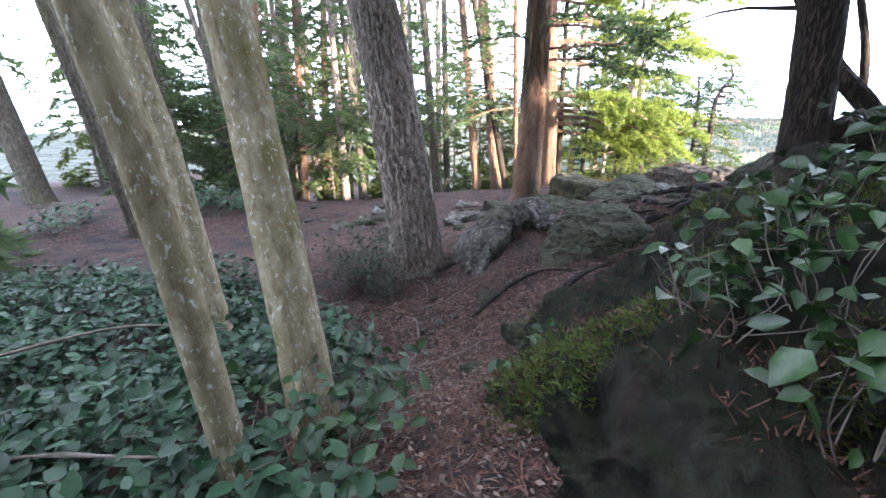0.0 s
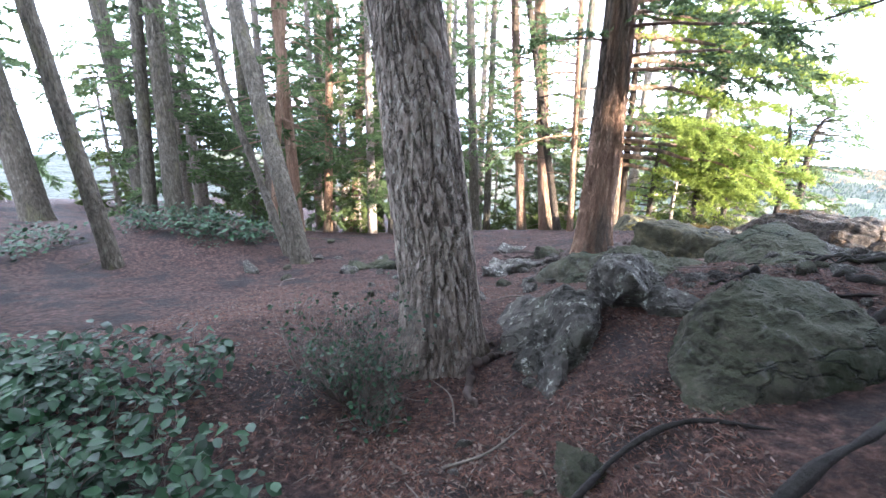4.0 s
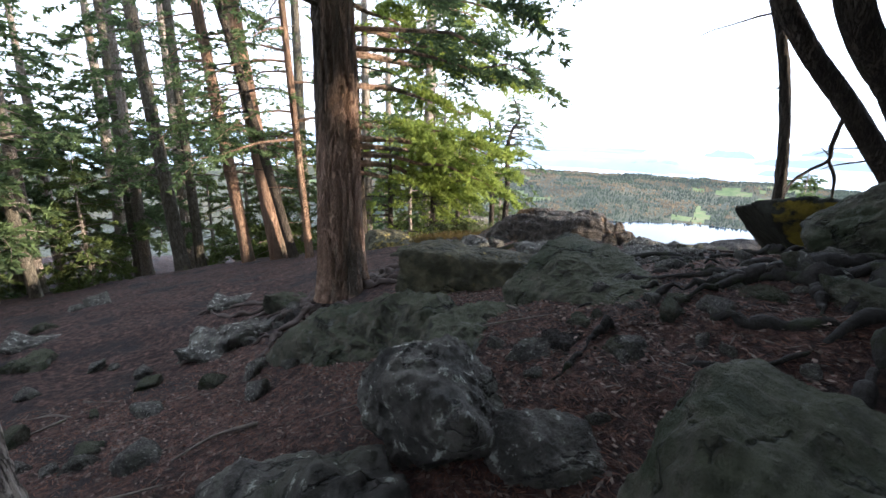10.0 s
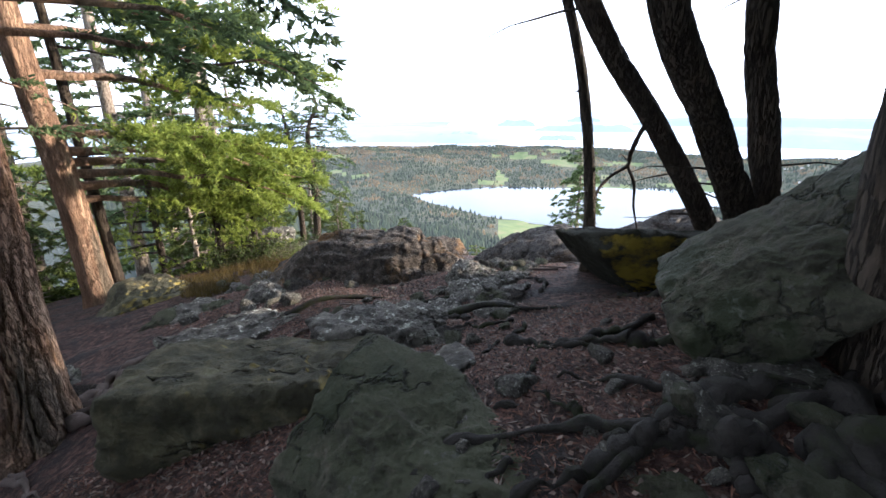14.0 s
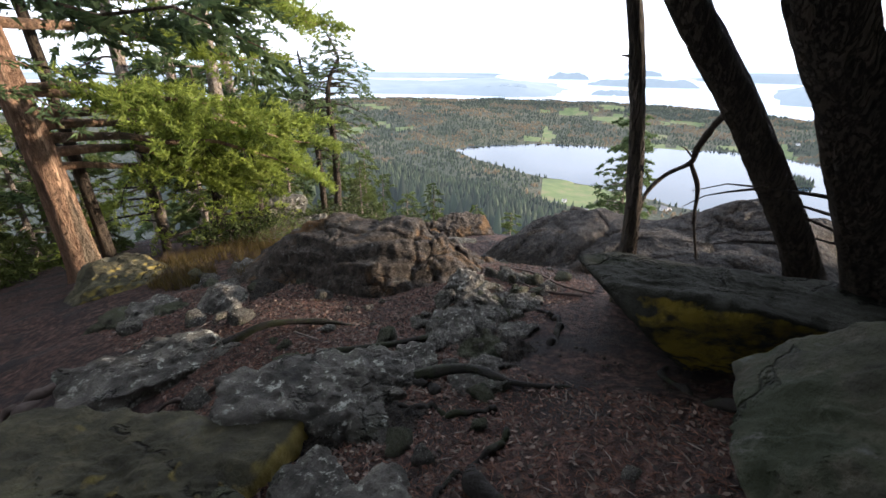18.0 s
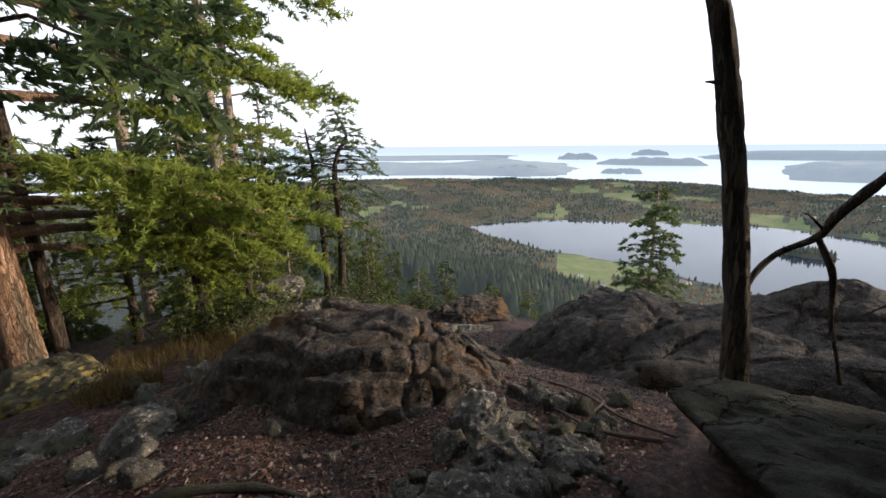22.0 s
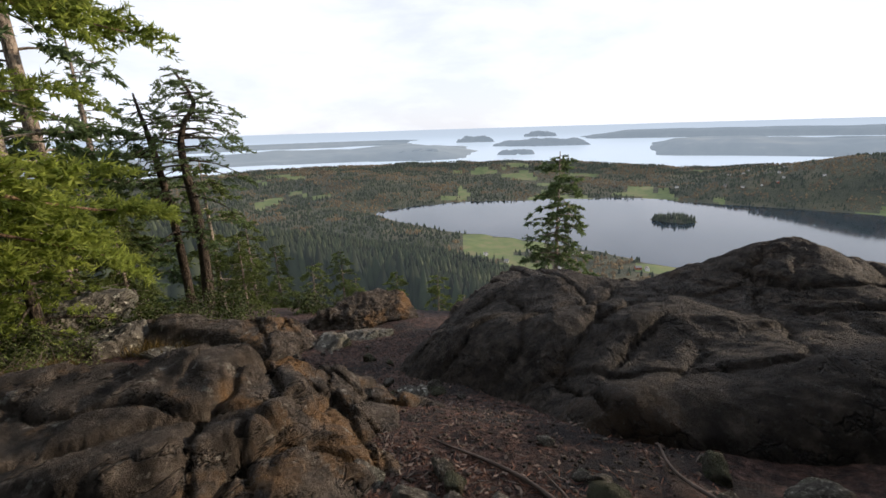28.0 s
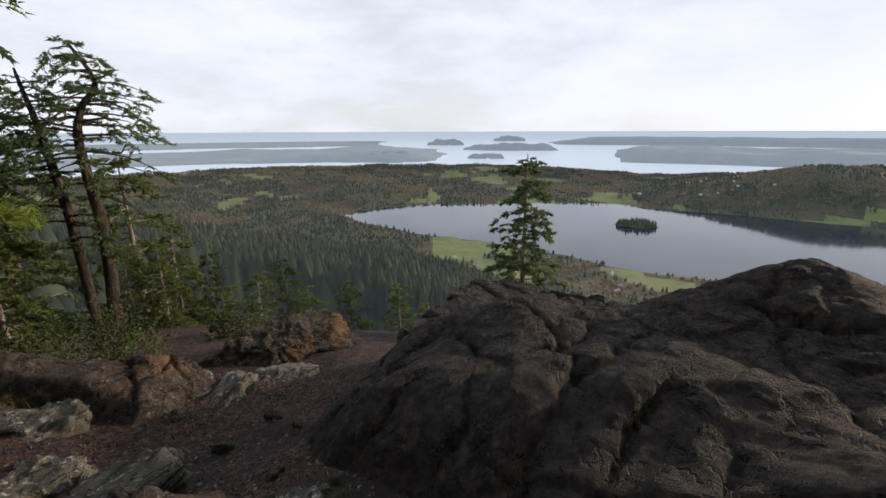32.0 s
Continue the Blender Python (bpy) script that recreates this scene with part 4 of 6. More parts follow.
def roots(thing, x, y, headings, length, r0, seed, mat=None, lift=0.01, wander=0.0):
    """Bare, knotted roots that run out over the soil from a trunk's foot."""
    r = np.random.RandomState(seed)
    for h in headings:
        n = 22
        a = radians(h) + np.cumsum(r.normal(0, 0.3, n)) * 0.8
        L = length * r.uniform(0.45, 1.25)
        px = x + r.normal(0, wander) + np.cumsum(np.sin(a)) * L / n
        py = y + r.normal(0, wander) + np.cumsum(np.cos(a)) * L / n
        rad = np.linspace(r0, r0 * 0.3, n) * r.uniform(0.55, 1.25) * r.uniform(0.72, 1.35, n)
        pz = ground(px, py) + lift + rad * 0.2 + r.normal(0, r0 * 0.4, n)
        pz[-1] -= 0.06
        pz[0] -= 0.1
        rad[0] *= 0.6
        p = curve_points(np.stack([px, py, pz], 1), 44)
        part("root", tube(p, np.interp(np.linspace(0, 1, 44), np.linspace(0, 1, n), rad), 9, 1.6, seed + h), mat or ROOT, thing)


# ---- rocks ----
def boulder(at, size, mat, seed, label, turn=0.0, tip=(0, 0), name="boulder", group="boulders on the summit", **more):
    return rock(name, at, size, mat, seed, turn, tip, label, "rock", group, **more)


boulder((1.72, 4.52, -0.5), (1.5, 1.02, 0.95), MOSSROCK, 4, "large rounded boulder greened with moss in needle soil", 8, n=72, grit=0.05, soft=7, cuts=6, chips=0.06, top=-0.02, planes=[(-0.8, -0.2, 0.75, 0.68), (0.1, -1, 0.35, 0.82)])
boulder((0.66, 5.3, -0.85), (0.78, 2.15, 0.95), ROCK, 7, "long lichened rock fin slanting along the footpath", -4, n=76, grit=0.07, cuts=5, chips=0.12, soft=12, top=-0.39, planes=[(-1, 0, 0.85, 0.42), (0.1, 1, 0.7, 0.72)])
boulder((1.45, 5.86, -0.6), (0.72, 0.95, 0.75), ROCK, 12, "lumpy grey rock blotched with pale lichen", 15, n=60, grit=0.08, chips=0.1, top=-0.17)
boulder((1.55, 5.27, -0.45), (0.5, 0.28, 0.28), ROCK, 15, "low pale lichened stone in red needles", -25, n=34, grit=0.08, top=-0.3)
boulder((1.75, 7.35, -1.15), (0.95, 2.3, 0.9), MOSSROCK, 17, "broad sloping mossy ledge rock", 17, n=72, grit=0.07, cuts=5, soft=13, top=-0.5, planes=[(-0.9, 0.1, 0.8, 0.5), (0.1, 0.9, 0.8, 0.6)])
boulder((2.98, 6.27, -0.5), (0.84, 1.28, 1.05), MOSSROCK, 21, "dark blocky boulder with a sloping top", 6, n=64, grit=0.05, cuts=2, soft=22, top=-0.09, planes=[(-0.5, 0.2, 1, 0.72), (0.7, -0.75, 0.35, 0.82)], chips=0.05)
boulder((3.02, 7.68, -0.95), (1.6, 1.0, 1.3), LICHENROCK, 24, "blocky lichened boulder, sunlight painted yellow on its sunward side", -50, n=64, grit=0.05, cuts=3, soft=17, planes=[(0.15, -1, 0.2, 0.75), (1, -0.3, 0.3, 0.85), (0.05, 0.1, 1, 0.8)], chips=0.05, top=-0.38)
boulder((2.05, 6.62, -0.95), (1.0, 0.62, 0.6), MOSSROCK, 18, "low cracked end of the mossy ledge", 28, n=56, grit=0.06, cuts=6, soft=17, chips=0.12, top=-0.46)
boulder((3.3, 9.1, -1.1), (0.8, 0.6, 0.5), MOSSROCK, 25, "low mossy rock behind the lichened boulder", 20, n=36, grit=0.06, top=-0.92)
boulder((3.74, 6.66, -0.5), (0.62, 0.4, 0.42), ROCK, 27, "small dark block of rock", -20, n=34, grit=0.05, cuts=4, soft=22, top=-0.3)
boulder((5.85, 6.0, -0.3), (1.35, 1.75, 1.15), YELLOWROCK, 31, "overhanging boulder with a bright yellow lichen face", 0, n=76, grit=0.04, cuts=0, soft=18,
        planes=[(-0.8, -0.42, -0.5, 0.42), (-0.5, 0.6, -0.62, 0.3), (0.27, 0.19, 0.94, 0.62)], chips=0.06, top=0.27)
boulder((4.38, 5.06, 0.38), (1.25, 1.65, 0.45), MOSSROCK, 33, "big slanting slab of mossy rock under the trees", 4, (-38, 0), n=76, grit=0.05, cuts=3, soft=15, chips=0.06)
boulder((5.75, 7.9, -0.98), (1.1, 0.7, 0.5), ROCK, 37, "rubbly grey rock at the foot of the mound", 15, n=52, grit=0.12, chips=0.2, top=-0.62)
boulder((6.0, 7.45, -0.95), (0.6, 0.5, 0.5), ROCK, 38, "knobbly stone beside bare roots", 40, n=40, grit=0.1, chips=0.16, top=-0.6)
boulder((4.05, 12.5, -1.7), (1.7, 1.1, 1.0), LICHENROCK, 39, "yellow-lichened rock ledge beside the trail", 20, n=52, grit=0.06, cuts=5, soft=16, top=-1.3)
boulder((3.75, 9.05, -1.05), (1.5, 0.6, 0.5), ROCK, 40, "long low rock ledge in the soil", -8, n=48, grit=0.08, cuts=5, soft=18, chips=0.16, top=-0.76)
boulder((4.15, 7.45, -0.75), (1.3, 0.8, 0.6), ROCK, 42, "broad cracked ledge of grey rock", -25, n=56, grit=0.08, cuts=6, soft=18, chips=0.18, top=-0.42)
boulder((4.45, 9.85, -1.05), (0.75, 0.5, 0.45), ROCK, 41, "pinkish sunlit rock in the soil", 30, n=40, grit=0.07, top=-0.86)
boulder((7.8, 15.3, -2.3), (1.6, 1.2, 1.2), ROCK, 43, "grey rock knoll ringed by shrubs", 40, n=48, grit=0.08, top=-1.75)
boulder((7.55, 13.25, -2.1), (0.9, 0.7, 0.9), ROCK, 46, "blocky grey outcrop above dry grass", 10, n=48, grit=0.08, cuts=7, soft=18, top=-1.64)
boulder((7.75, 11.2, -2.25), (1.3, 0.5, 0.35), ROCK, 45, "low rock step at the slab's foot", -18, n=44, grit=0.08, cuts=5, soft=18, chips=0.14, top=-2.06)
boulder((10.5, 12.1, -2.5), (2.1, 0.75, 0.7), BROWNROCK, 47, "long brown rock at the end of the path", -26, n=60, grit=0.06, chips=0.14, cuts=6, soft=16, top=-2.1)
boulder((7.85, 9.1, -1.85), (0.9, 0.6, 0.55), ROCK, 49, "flat grey stone lying on the path", 15, n=40, grit=0.08, chips=0.16, top=-1.55)
boulder((8.2, 10.75, -2.2), (0.5, 0.4, 0.5), ROCK, 52, "blocky stone beside the path", 40, n=34, grit=0.06, cuts=6, soft=20, top=-1.93)
boulder((9.9, 11.5, -2.5), (1.2, 0.7, 0.3), ROCK, 53, "worn flat rock showing through the path", -20, n=40, grit=0.06, top=-2.33)
# the bare domes at the brink: one body of bedrock with swells, ledges and long cracks
SWELLS = [(11.2, 8.9, 0.7, 0.96), (11.4, 6.5, 0.8, 1.22), (8.8, 8.3, 0.7, 0.88), (8.3, 7.1, 0.7, 0.48), (9.7, 6.7, 0.8, 0.59), (13, 5.2, 0.8, 1.27), (8.2, 6, 0.8, 1.56), (10, 8.9, 0.8, 0.54), (10.3, 5.3, 0.9, 1.20), (10.7, 7.7, 0.7, 0.33), (9, 9.5, 0.6, 0.76), (9.7, 7.6, 0.7, 0.66), (11.9, 7.6, 0.6, 0.51), (12.2, 6.2, 0.7, 0.58), (9.2, 5.2, 0.8, 0.42), (7.5, 7.6, 0.6, 1.25), (10.6, 9.9, 0.5, 0.51), (9.8, 10, 0.5, 0.16), (8.8, 9.9, 0.5, 0.06), (11.9, 8.8, 0.6, 0.16)]
CRACKS = [(0.15, 1.0, 0.55), (0.9, 0.35, 0.8), (-0.6, 0.85, 1.1), (0.75, -0.6, 0.7)]   # the way across each set, and its spacing


def bedrock(x, y):
    """Height of the bare rock, without its fine relief."""
    z = np.full(len(x), -2.75)
    for b in SWELLS:
        z = z + bump(x, y, *b)
    return z


def outcrop(base, x0, x1, y0, y1, step, close=1.0, ledges=0.26, lumps=1.0):
    gx, gy = np.meshgrid(np.arange(x0, x1, step), np.arange(y0, y1, step), indexing="ij")
    x, y = gx.ravel(), gy.ravel()
    z = base(x, y)
    p = np.stack([x, y, z * 1.5], 1)
    z += fbm(p * 0.9 + 4.1, 3) * 0.1 * lumps + fbm(p * 3.1 + 9.3, 4, 0.55) * 0.05 * lumps + fbm(p * 11.0 + 2.2, 3, 0.6) * 0.016
    # worn steps in the rock
    level = (z + fbm(p * 0.7 + 7.7, 2) * 0.5 + 0.12 * x) * 4.2 / close
    low = np.floor(level)
    z += (low + smooth01((level - low - 0.3) / 0.4) - level) * close / 4.2 * ledges * smooth01(fbm(p * 0.8 + 1.3, 2) * 3 + 0.55)
    # joints: bent lines, open here and closed there
    bend = fbm(p * 0.8 + 3.3, 3) * 0.75
    for k, (ax, ay, wide) in enumerate(CRACKS):
        gap = wide * close
        u = (x * ax + y * ay + bend * (1 if k % 2 else -1) + fbm(p * 4 + k, 2) * 0.06) / gap
        off = np.abs(u - np.round(u)) * gap
        keep = smooth01((VALUE(p * 0.9 + k * 5.7) + VALUE(np.stack([np.round(u), np.round(u) * 0.7, p[:, 0] * 0.5], 1)) * 0.7 + 0.1) / 0.2)
        z -= np.exp(-(off / (0.022 * close)) ** 2) * 0.06 * keep + np.exp(-(off / (0.09 * close ** 2)) ** 2) * 0.018 * close * keep
        z += np.tanh((u - np.round(u)) * gap / 0.05) * 0.014 * keep
    nx, ny = gx.shape
    i, j = np.meshgrid(np.arange(nx - 1), np.arange(ny - 1), indexing="ij")
    q = np.stack([i * ny + j, (i + 1) * ny + j, (i + 1) * ny + j + 1, i * ny + j + 1], -1).reshape(-1, 4)
    rise = z - ground(x, y)
    q = q[(rise[q] > -0.3).any(1)]
    used, back = np.unique(q, return_inverse=True)
    return np.stack([x, y, z], 1)[used], back.reshape(-1, 4)


def faceted(cx, cy, turn, foot, top, facets, lean=(0.0, 0.0)):
    """Height of a broken block: a leaning top between sloping faces, rows of heading u, v, reach and steepness."""
    c, s = math.cos(radians(turn)), math.sin(radians(turn))

    def base(x, y):
        p = np.stack([x, y, np.zeros(len(x))], 1)
        x = x + fbm(p * 1.3 + 2.7, 3) * 0.32
        y = y + fbm(p * 1.3 + 8.1, 3) * 0.32
        u, v = (x - cx) * c + (y - cy) * s, -(x - cx) * s + (y - cy) * c
        faces = [top + lean[0] * u + lean[1] * v] + [foot + steep * (reach - u * a - v * b) for a, b, reach, steep in facets]
        return -0.05 * np.log(sum(np.exp(-np.array(q) / 0.05) for q in faces))
    return base


def set_outcrop(array, at, mat, label):
    ob = array_object("rock_outcrop", array[0] - at, array[1], mat, True)
    ob.location = at
    return tagged(ob, label, "rock outcrop", "rock outcrops")


set_outcrop(outcrop(bedrock, 6.9, 15.2, 3.6, 11.2, 0.034), (10.0, 7.5, -1.5), DOMEROCK, "bare dark rock domes with cracks and worn ledges")
mound = faceted(6.02, 9.35, -42, -1.2, -0.6, [(0, 1, 1.1, 1.3), (-1, 0.0, 1.65, 0.7), (1, 0.1, 1.45, 0.65), (-0.5, -0.86, 0.98, 1.1), (0.66, -0.75, 1.85, 0.5), (0.1, -1, 1.3, 0.75)], (0.05, 0.05))
set_outcrop(outcrop(mound, 4.2, 7.8, 7.3, 11.2, 0.022, 0.7, 0.9, 0.55), (6.0, 9.3, -1.2), BROWNROCK, "broken rock mound with cracks and orange ledges")
slab = faceted(8.3, 12.72, 33, -2.65, -1.82, [(1, 0, 0.75, 2.2), (-1, 0, 0.8, 1.4), (0, 1, 1.4, 1.2), (0, -1, 1.55, 1.6), (-0.75, -0.65, 1.35, 1.8)], (0.02, 0.13))
set_outcrop(outcrop(slab, 6.9, 9.9, 10.9, 14.4, 0.026, 0.75, 1.0, 0.35), (8.3, 12.7, -2.2), BROWNROCK, "flat layered rock slab beside the path")
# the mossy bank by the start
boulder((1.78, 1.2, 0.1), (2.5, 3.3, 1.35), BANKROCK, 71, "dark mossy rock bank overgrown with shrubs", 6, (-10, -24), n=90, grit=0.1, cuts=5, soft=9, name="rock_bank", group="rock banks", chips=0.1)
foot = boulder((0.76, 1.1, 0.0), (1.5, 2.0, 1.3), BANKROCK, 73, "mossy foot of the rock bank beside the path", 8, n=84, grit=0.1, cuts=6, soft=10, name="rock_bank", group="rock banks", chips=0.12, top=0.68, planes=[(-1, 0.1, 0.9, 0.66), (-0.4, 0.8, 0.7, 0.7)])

# ---- trees ----
# high crown out of view, added dense to shade the ground below
main_fir = tree("fir_tree", [(-0.2, 5.5, -1.25), (-0.27, 5.62, -0.4), (-0.42, 5.86, 0.6), (-0.62, 6.2, 1.8), (-1.1, 6.7, 4.5), (-1.8, 7.3, 12)], (0.37, 0.33, 0.325, 0.31, 0.28, 0.18), BARK,
                "old fir with deeply furrowed grey bark beside the path", 1, furrow=0.032, sides=260, rings=700, crown=(0.83, 0.98, 64, 4.6), leafmat=FIRLEAF, leaf=0.34, density=26, spread=1.1)
red_fir = tree("fir_tree", [(2.1, 9.42, -1.35), (2.18, 9.65, -0.2), (2.27, 9.95, 1.2), (2.3, 10.2, 5), (2.3, 10.4, 12)], (0.3, 0.27, 0.26, 0.22, 0.15), REDBARK,
               "tall fir with reddish furrowed bark and bare roots", 2, furrow=0.034, sides=190, rings=520, crown=(0.8, 0.98, 14, 3.0), leafmat=FIRLEAF, leaf=0.085, density=26, spread=0.8,
               limbs=[(0.55, 120, 2.6, 0.1, 0.2), (0.57, 95, 2.8, 0.1, 0.15), (0.6, 140, 2.6, 0.05, 0.2), (0.62, 80, 2.6, 0.1, 0.2), (0.58, 250, 1.6, 0.1, 0.2)])
roots(red_fir, 2.1, 9.42, (100, 135, 165, 180, 195, 210, 225, 240, 250, 265, 280, 300, 60, 30, 330), 2.1, 0.045, 5, wander=0.12)
roots(main_fir, -0.2, 5.5, (60, 100, 140, 175, 210, 250, 300), 1.0, 0.05, 6)
tree("young_tree", [(-0.7, 1.12, -0.4), (-0.75, 1.14, 0.4), (-0.81, 1.16, 1.2), (-0.9, 1.17, 2.0), (-1.25, 1.25, 6)], (0.058, 0.055, 0.052, 0.048, 0.035), PALEBARK,
     "slender trunk speckled with pale lichen among salal", 3, limbs=[(0.78, 120, 0.8, 0.2, 0.1), (0.84, 300, 0.9, 0.2, 0.1), (0.9, 30, 0.8, 0.3, 0.1)], furrow=0.005, sides=40, rings=160, flare=0.2)
# its crown is unseen too, added for shade at the start
tree("young_tree", [(-0.58, 1.62, -0.45), (-0.645, 1.7, 0.3), (-0.745, 1.85, 1.0), (-0.86, 1.98, 1.9), (-1.5, 2.5, 7)], (0.115, 0.108, 0.1, 0.094, 0.07), PALEBARK,
     "mossy lichened trunk rising from salal", 4, crown=(0.84, 0.98, 22, 2.6), leafmat=FIRLEAF, leaf=0.22, density=16, limbs=[(0.78, 120, 0.8, 0.2, 0.1), (0.84, 300, 0.9, 0.2, 0.1), (0.9, 30, 0.8, 0.3, 0.1)], furrow=0.009, sides=80, rings=300, flare=0.25)
tree("young_tree", [(-1.76, 3.12, -0.75), (-1.82, 3.17, 0.2), (-1.91, 3.22, 1.0), (-2.06, 3.25, 2.0), (-2.7, 3.4, 7)], (0.09, 0.083, 0.08, 0.078, 0.06), PALEBARK, "leaning grey trunk behind the salal", 5, limbs=[(0.78, 120, 0.8, 0.2, 0.1), (0.84, 300, 0.9, 0.2, 0.1), (0.9, 30, 0.8, 0.3, 0.1)], furrow=0.008, sides=36, rings=120)
tree("leaning_tree", [(-3.45, 10.75, -2.3), (-4.0, 11.3, -0.5), (-4.75, 12.1, 1.42), (-5.8, 13.1, 5)], (0.21, 0.18, 0.175, 0.15), GROVEBARK, "grey trunk leaning hard over the clearing", 6, stubs=7, furrow=0.016, sides=56, rings=140)
tree("leaning_tree", [(-3.9, 11.2, -2.3), (-4.6, 11.6, -0.6), (-5.45, 12.1, 1.5), (-6.3, 12.7, 5)], (0.1, 0.085, 0.075, 0.06), GROVEBARK, "thin leaning trunk beside a thicker one", 7, stubs=7, furrow=0.008, sides=30, rings=90)
tree("fir_tree", [(-6.45, 9.4, -2.1), (-6.62, 9.42, -0.8), (-6.85, 9.45, 0.75), (-7.3, 9.5, 4)], (0.16, 0.14, 0.135, 0.12), GROVEBARK, "grey leaning fir trunk at the clearing's edge", 8, stubs=7, furrow=0.016, sides=50, rings=120)
WOODS = [  # x, y, lean x, lean y, radius, bark
    (-8.2, 12.8, 0.07, 0.05, 0.14, GROVEBARK), (-7.6, 12.9, 0.02, 0.05, 0.2, GROVEBARK), (-11.5, 13.0, -0.08, 0.0, 0.3, GROVEBARK), (-10.3, 15.5, -0.06, 0.0, 0.24, GROVEBARK),
    (-5.5, 13.9, 0.12, 0.05, 0.09, REDBARK), (-5.1, 14.8, -0.02, 0.0, 0.15, REDBARK), (-4.7, 16.3, 0.065, 0.0, 0.125, REDBARK), (-4.6, 19.3, 0.07, 0.05, 0.16, REDBARK), (-2.5, 16.6, -0.05, 0.0, 0.1, GROVEBARK),
    (0.3, 17.6, -0.06, 0.05, 0.155, GROVEBARK), (0.75, 18.6, -0.01, 0.05, 0.12, GROVEBARK), (1.8, 16.2, -0.1, 0.0, 0.13, REDBARK), (2.35, 15.0, -0.1, 0.06, 0.175, REDBARK),
    (2.6, 14.5, -0.2, 0.08, 0.09, DARKBARK), (2.75, 13.7, -0.05, 0.02, 0.07, REDBARK), (-8.5, 19.0, 0.0, 0.0, 0.2, GROVEBARK), (-6.2, 20.5, 0.02, 0.0, 0.16, GROVEBARK), (-1.0, 21.5, 0.0, 0.0, 0.15, GROVEBARK),
    (4.3, 20.5, 0.0, 0.0, 0.16, GROVEBARK), (-13.5, 10.5, -0.08, 0.0, 0.3, GROVEBARK)]
for seed, (x, y, lx, ly, r0, bark) in enumerate(WOODS, 10):
    tree("fir_tree", straight(x, y, lx, ly, 11), (r0 * 1.15, r0, r0 * 0.9, r0 * 0.7), bark, "fir trunk in the grove with sparse drooping boughs", seed, furrow=0.014, sides=30, rings=80,
         crown=(0.26, 0.97, 30, 2.0), leafmat=FIRLEAF, leaf=0.085, density=24, stubs=10, group="grove of firs", spread=0.65)

# the pine with long limbs over the view
tree("pine_tree", [(4.0, 14.5, -2.3), (3.92, 14.5, 0), (3.75, 14.45, 2), (3.5, 14.4, 6)], (0.24, 0.2, 0.19, 0.14), REDBARK, "big pine with long crooked limbs and yellow-green needles", 30, furrow=0.018, sides=50, rings=140,
     limbs=[(0.3, 95, 3.0, -0.05, 0.15), (0.33, 82, 4.4, -0.05, 0.2), (0.36, 105, 4.0, 0.0, 0.2), (0.4, 75, 4.2, 0.0, 0.2), (0.44, 92, 4.6, 0.02, 0.25), (0.48, 115, 3.8, 0.05, 0.2), (0.64, 75, 4.6, 0.05, 0.18), (0.7, 98, 5.0, 0.05, 0.15),
            (0.76, 85, 5.0, 0.1, 0.2), (0.82, 105, 4.6, 0.1, 0.15), (0.88, 70, 4.6, 0.1, 0.15), (0.94, 95, 4.5, 0.1, 0.15), (0.5, 135, 3.0, 0.1, 0.2), (0.85, 130, 4.0, 0.1, 0.2), (0.9, 115, 4.8, 0.05, 0.1), (0.97, 105, 4.6, 0.05, 0.1), (0.8, 62, 4.0, 0.05, 0.1)],
     leafmat=PINELEAF, kind="pine", leaf=0.095, density=58, spread=1.0, limb_r=0.05, leaf_start=0.3)
tree("pine_tree", straight(4.42, 14.8, -0.03, 0.02, 7), (0.1, 0.085, 0.075, 0.05), DARKBARK, "slim dark pine close to the big one", 31, furrow=0.01, sides=28, rings=80, crown=(0.35, 0.95, 10, 2.0), leafmat=PINELEAF, kind="pine", leaf=0.13, density=24)
for x, y, h, reach, seed in ((6.3, 14.6, 3.4, 1.6, 32), (7.3, 14.9, 3.0, 1.4, 48), (5.5, 15.6, 3.6, 1.7, 49)):
    tree("pine_tree", straight(x, y, 0.0, 0.0, h), (0.08, 0.07, 0.05, 0.015), DARKBARK, "young bushy pine with bright yellow-green needles", seed, furrow=0.008, sides=20, rings=60,
         crown=(0.14, 0.95, 20, reach), leafmat=PINELEAF, kind="pine", leaf=0.075, density=46, spread=0.6, group="young pines")
tree("fir_tree", [(11.05, 17.5, -4.0), (11.25, 17.6, -1.7), (11.15, 17.6, 0.1), (11.3, 17.6, 0.8), (11.62, 17.6, 1.3), (11.3, 17.65, 2.0)], (0.13, 0.11, 0.08, 0.055, 0.045, 0.02), DARKBARK, "wind-bent fir at the brink with a crooked top", 33, furrow=0.012, sides=30, rings=100,
     crown=(0.3, 0.99, 56, 1.5), leafmat=FIRLEAF, leaf=0.07, density=44)
tree("fir_tree", [(11.05, 18.2, -4.0), (11.0, 18.2, -1.6), (10.85, 18.2, 0.2), (10.7, 18.3, 1.5)], (0.11, 0.09, 0.07, 0.02), DARKBARK, "fir standing close beside a wind-bent one", 34, furrow=0.012, sides=30, rings=100,
     crown=(0.3, 0.98, 40, 1.4), leafmat=FIRLEAF, leaf=0.07, density=44)
tree("fir_tree", straight(21.8, 12.06, 0, 0, 9.5, -9.9), (0.16, 0.12, 0.07, 0.015), BARK, "lone fir below the cliff edge", 35, furrow=0.01, sides=18, rings=60, crown=(0.1, 0.99, 190, 2.1), leafmat=FIRLEAF, leaf=0.13, density=70, spread=0.42)
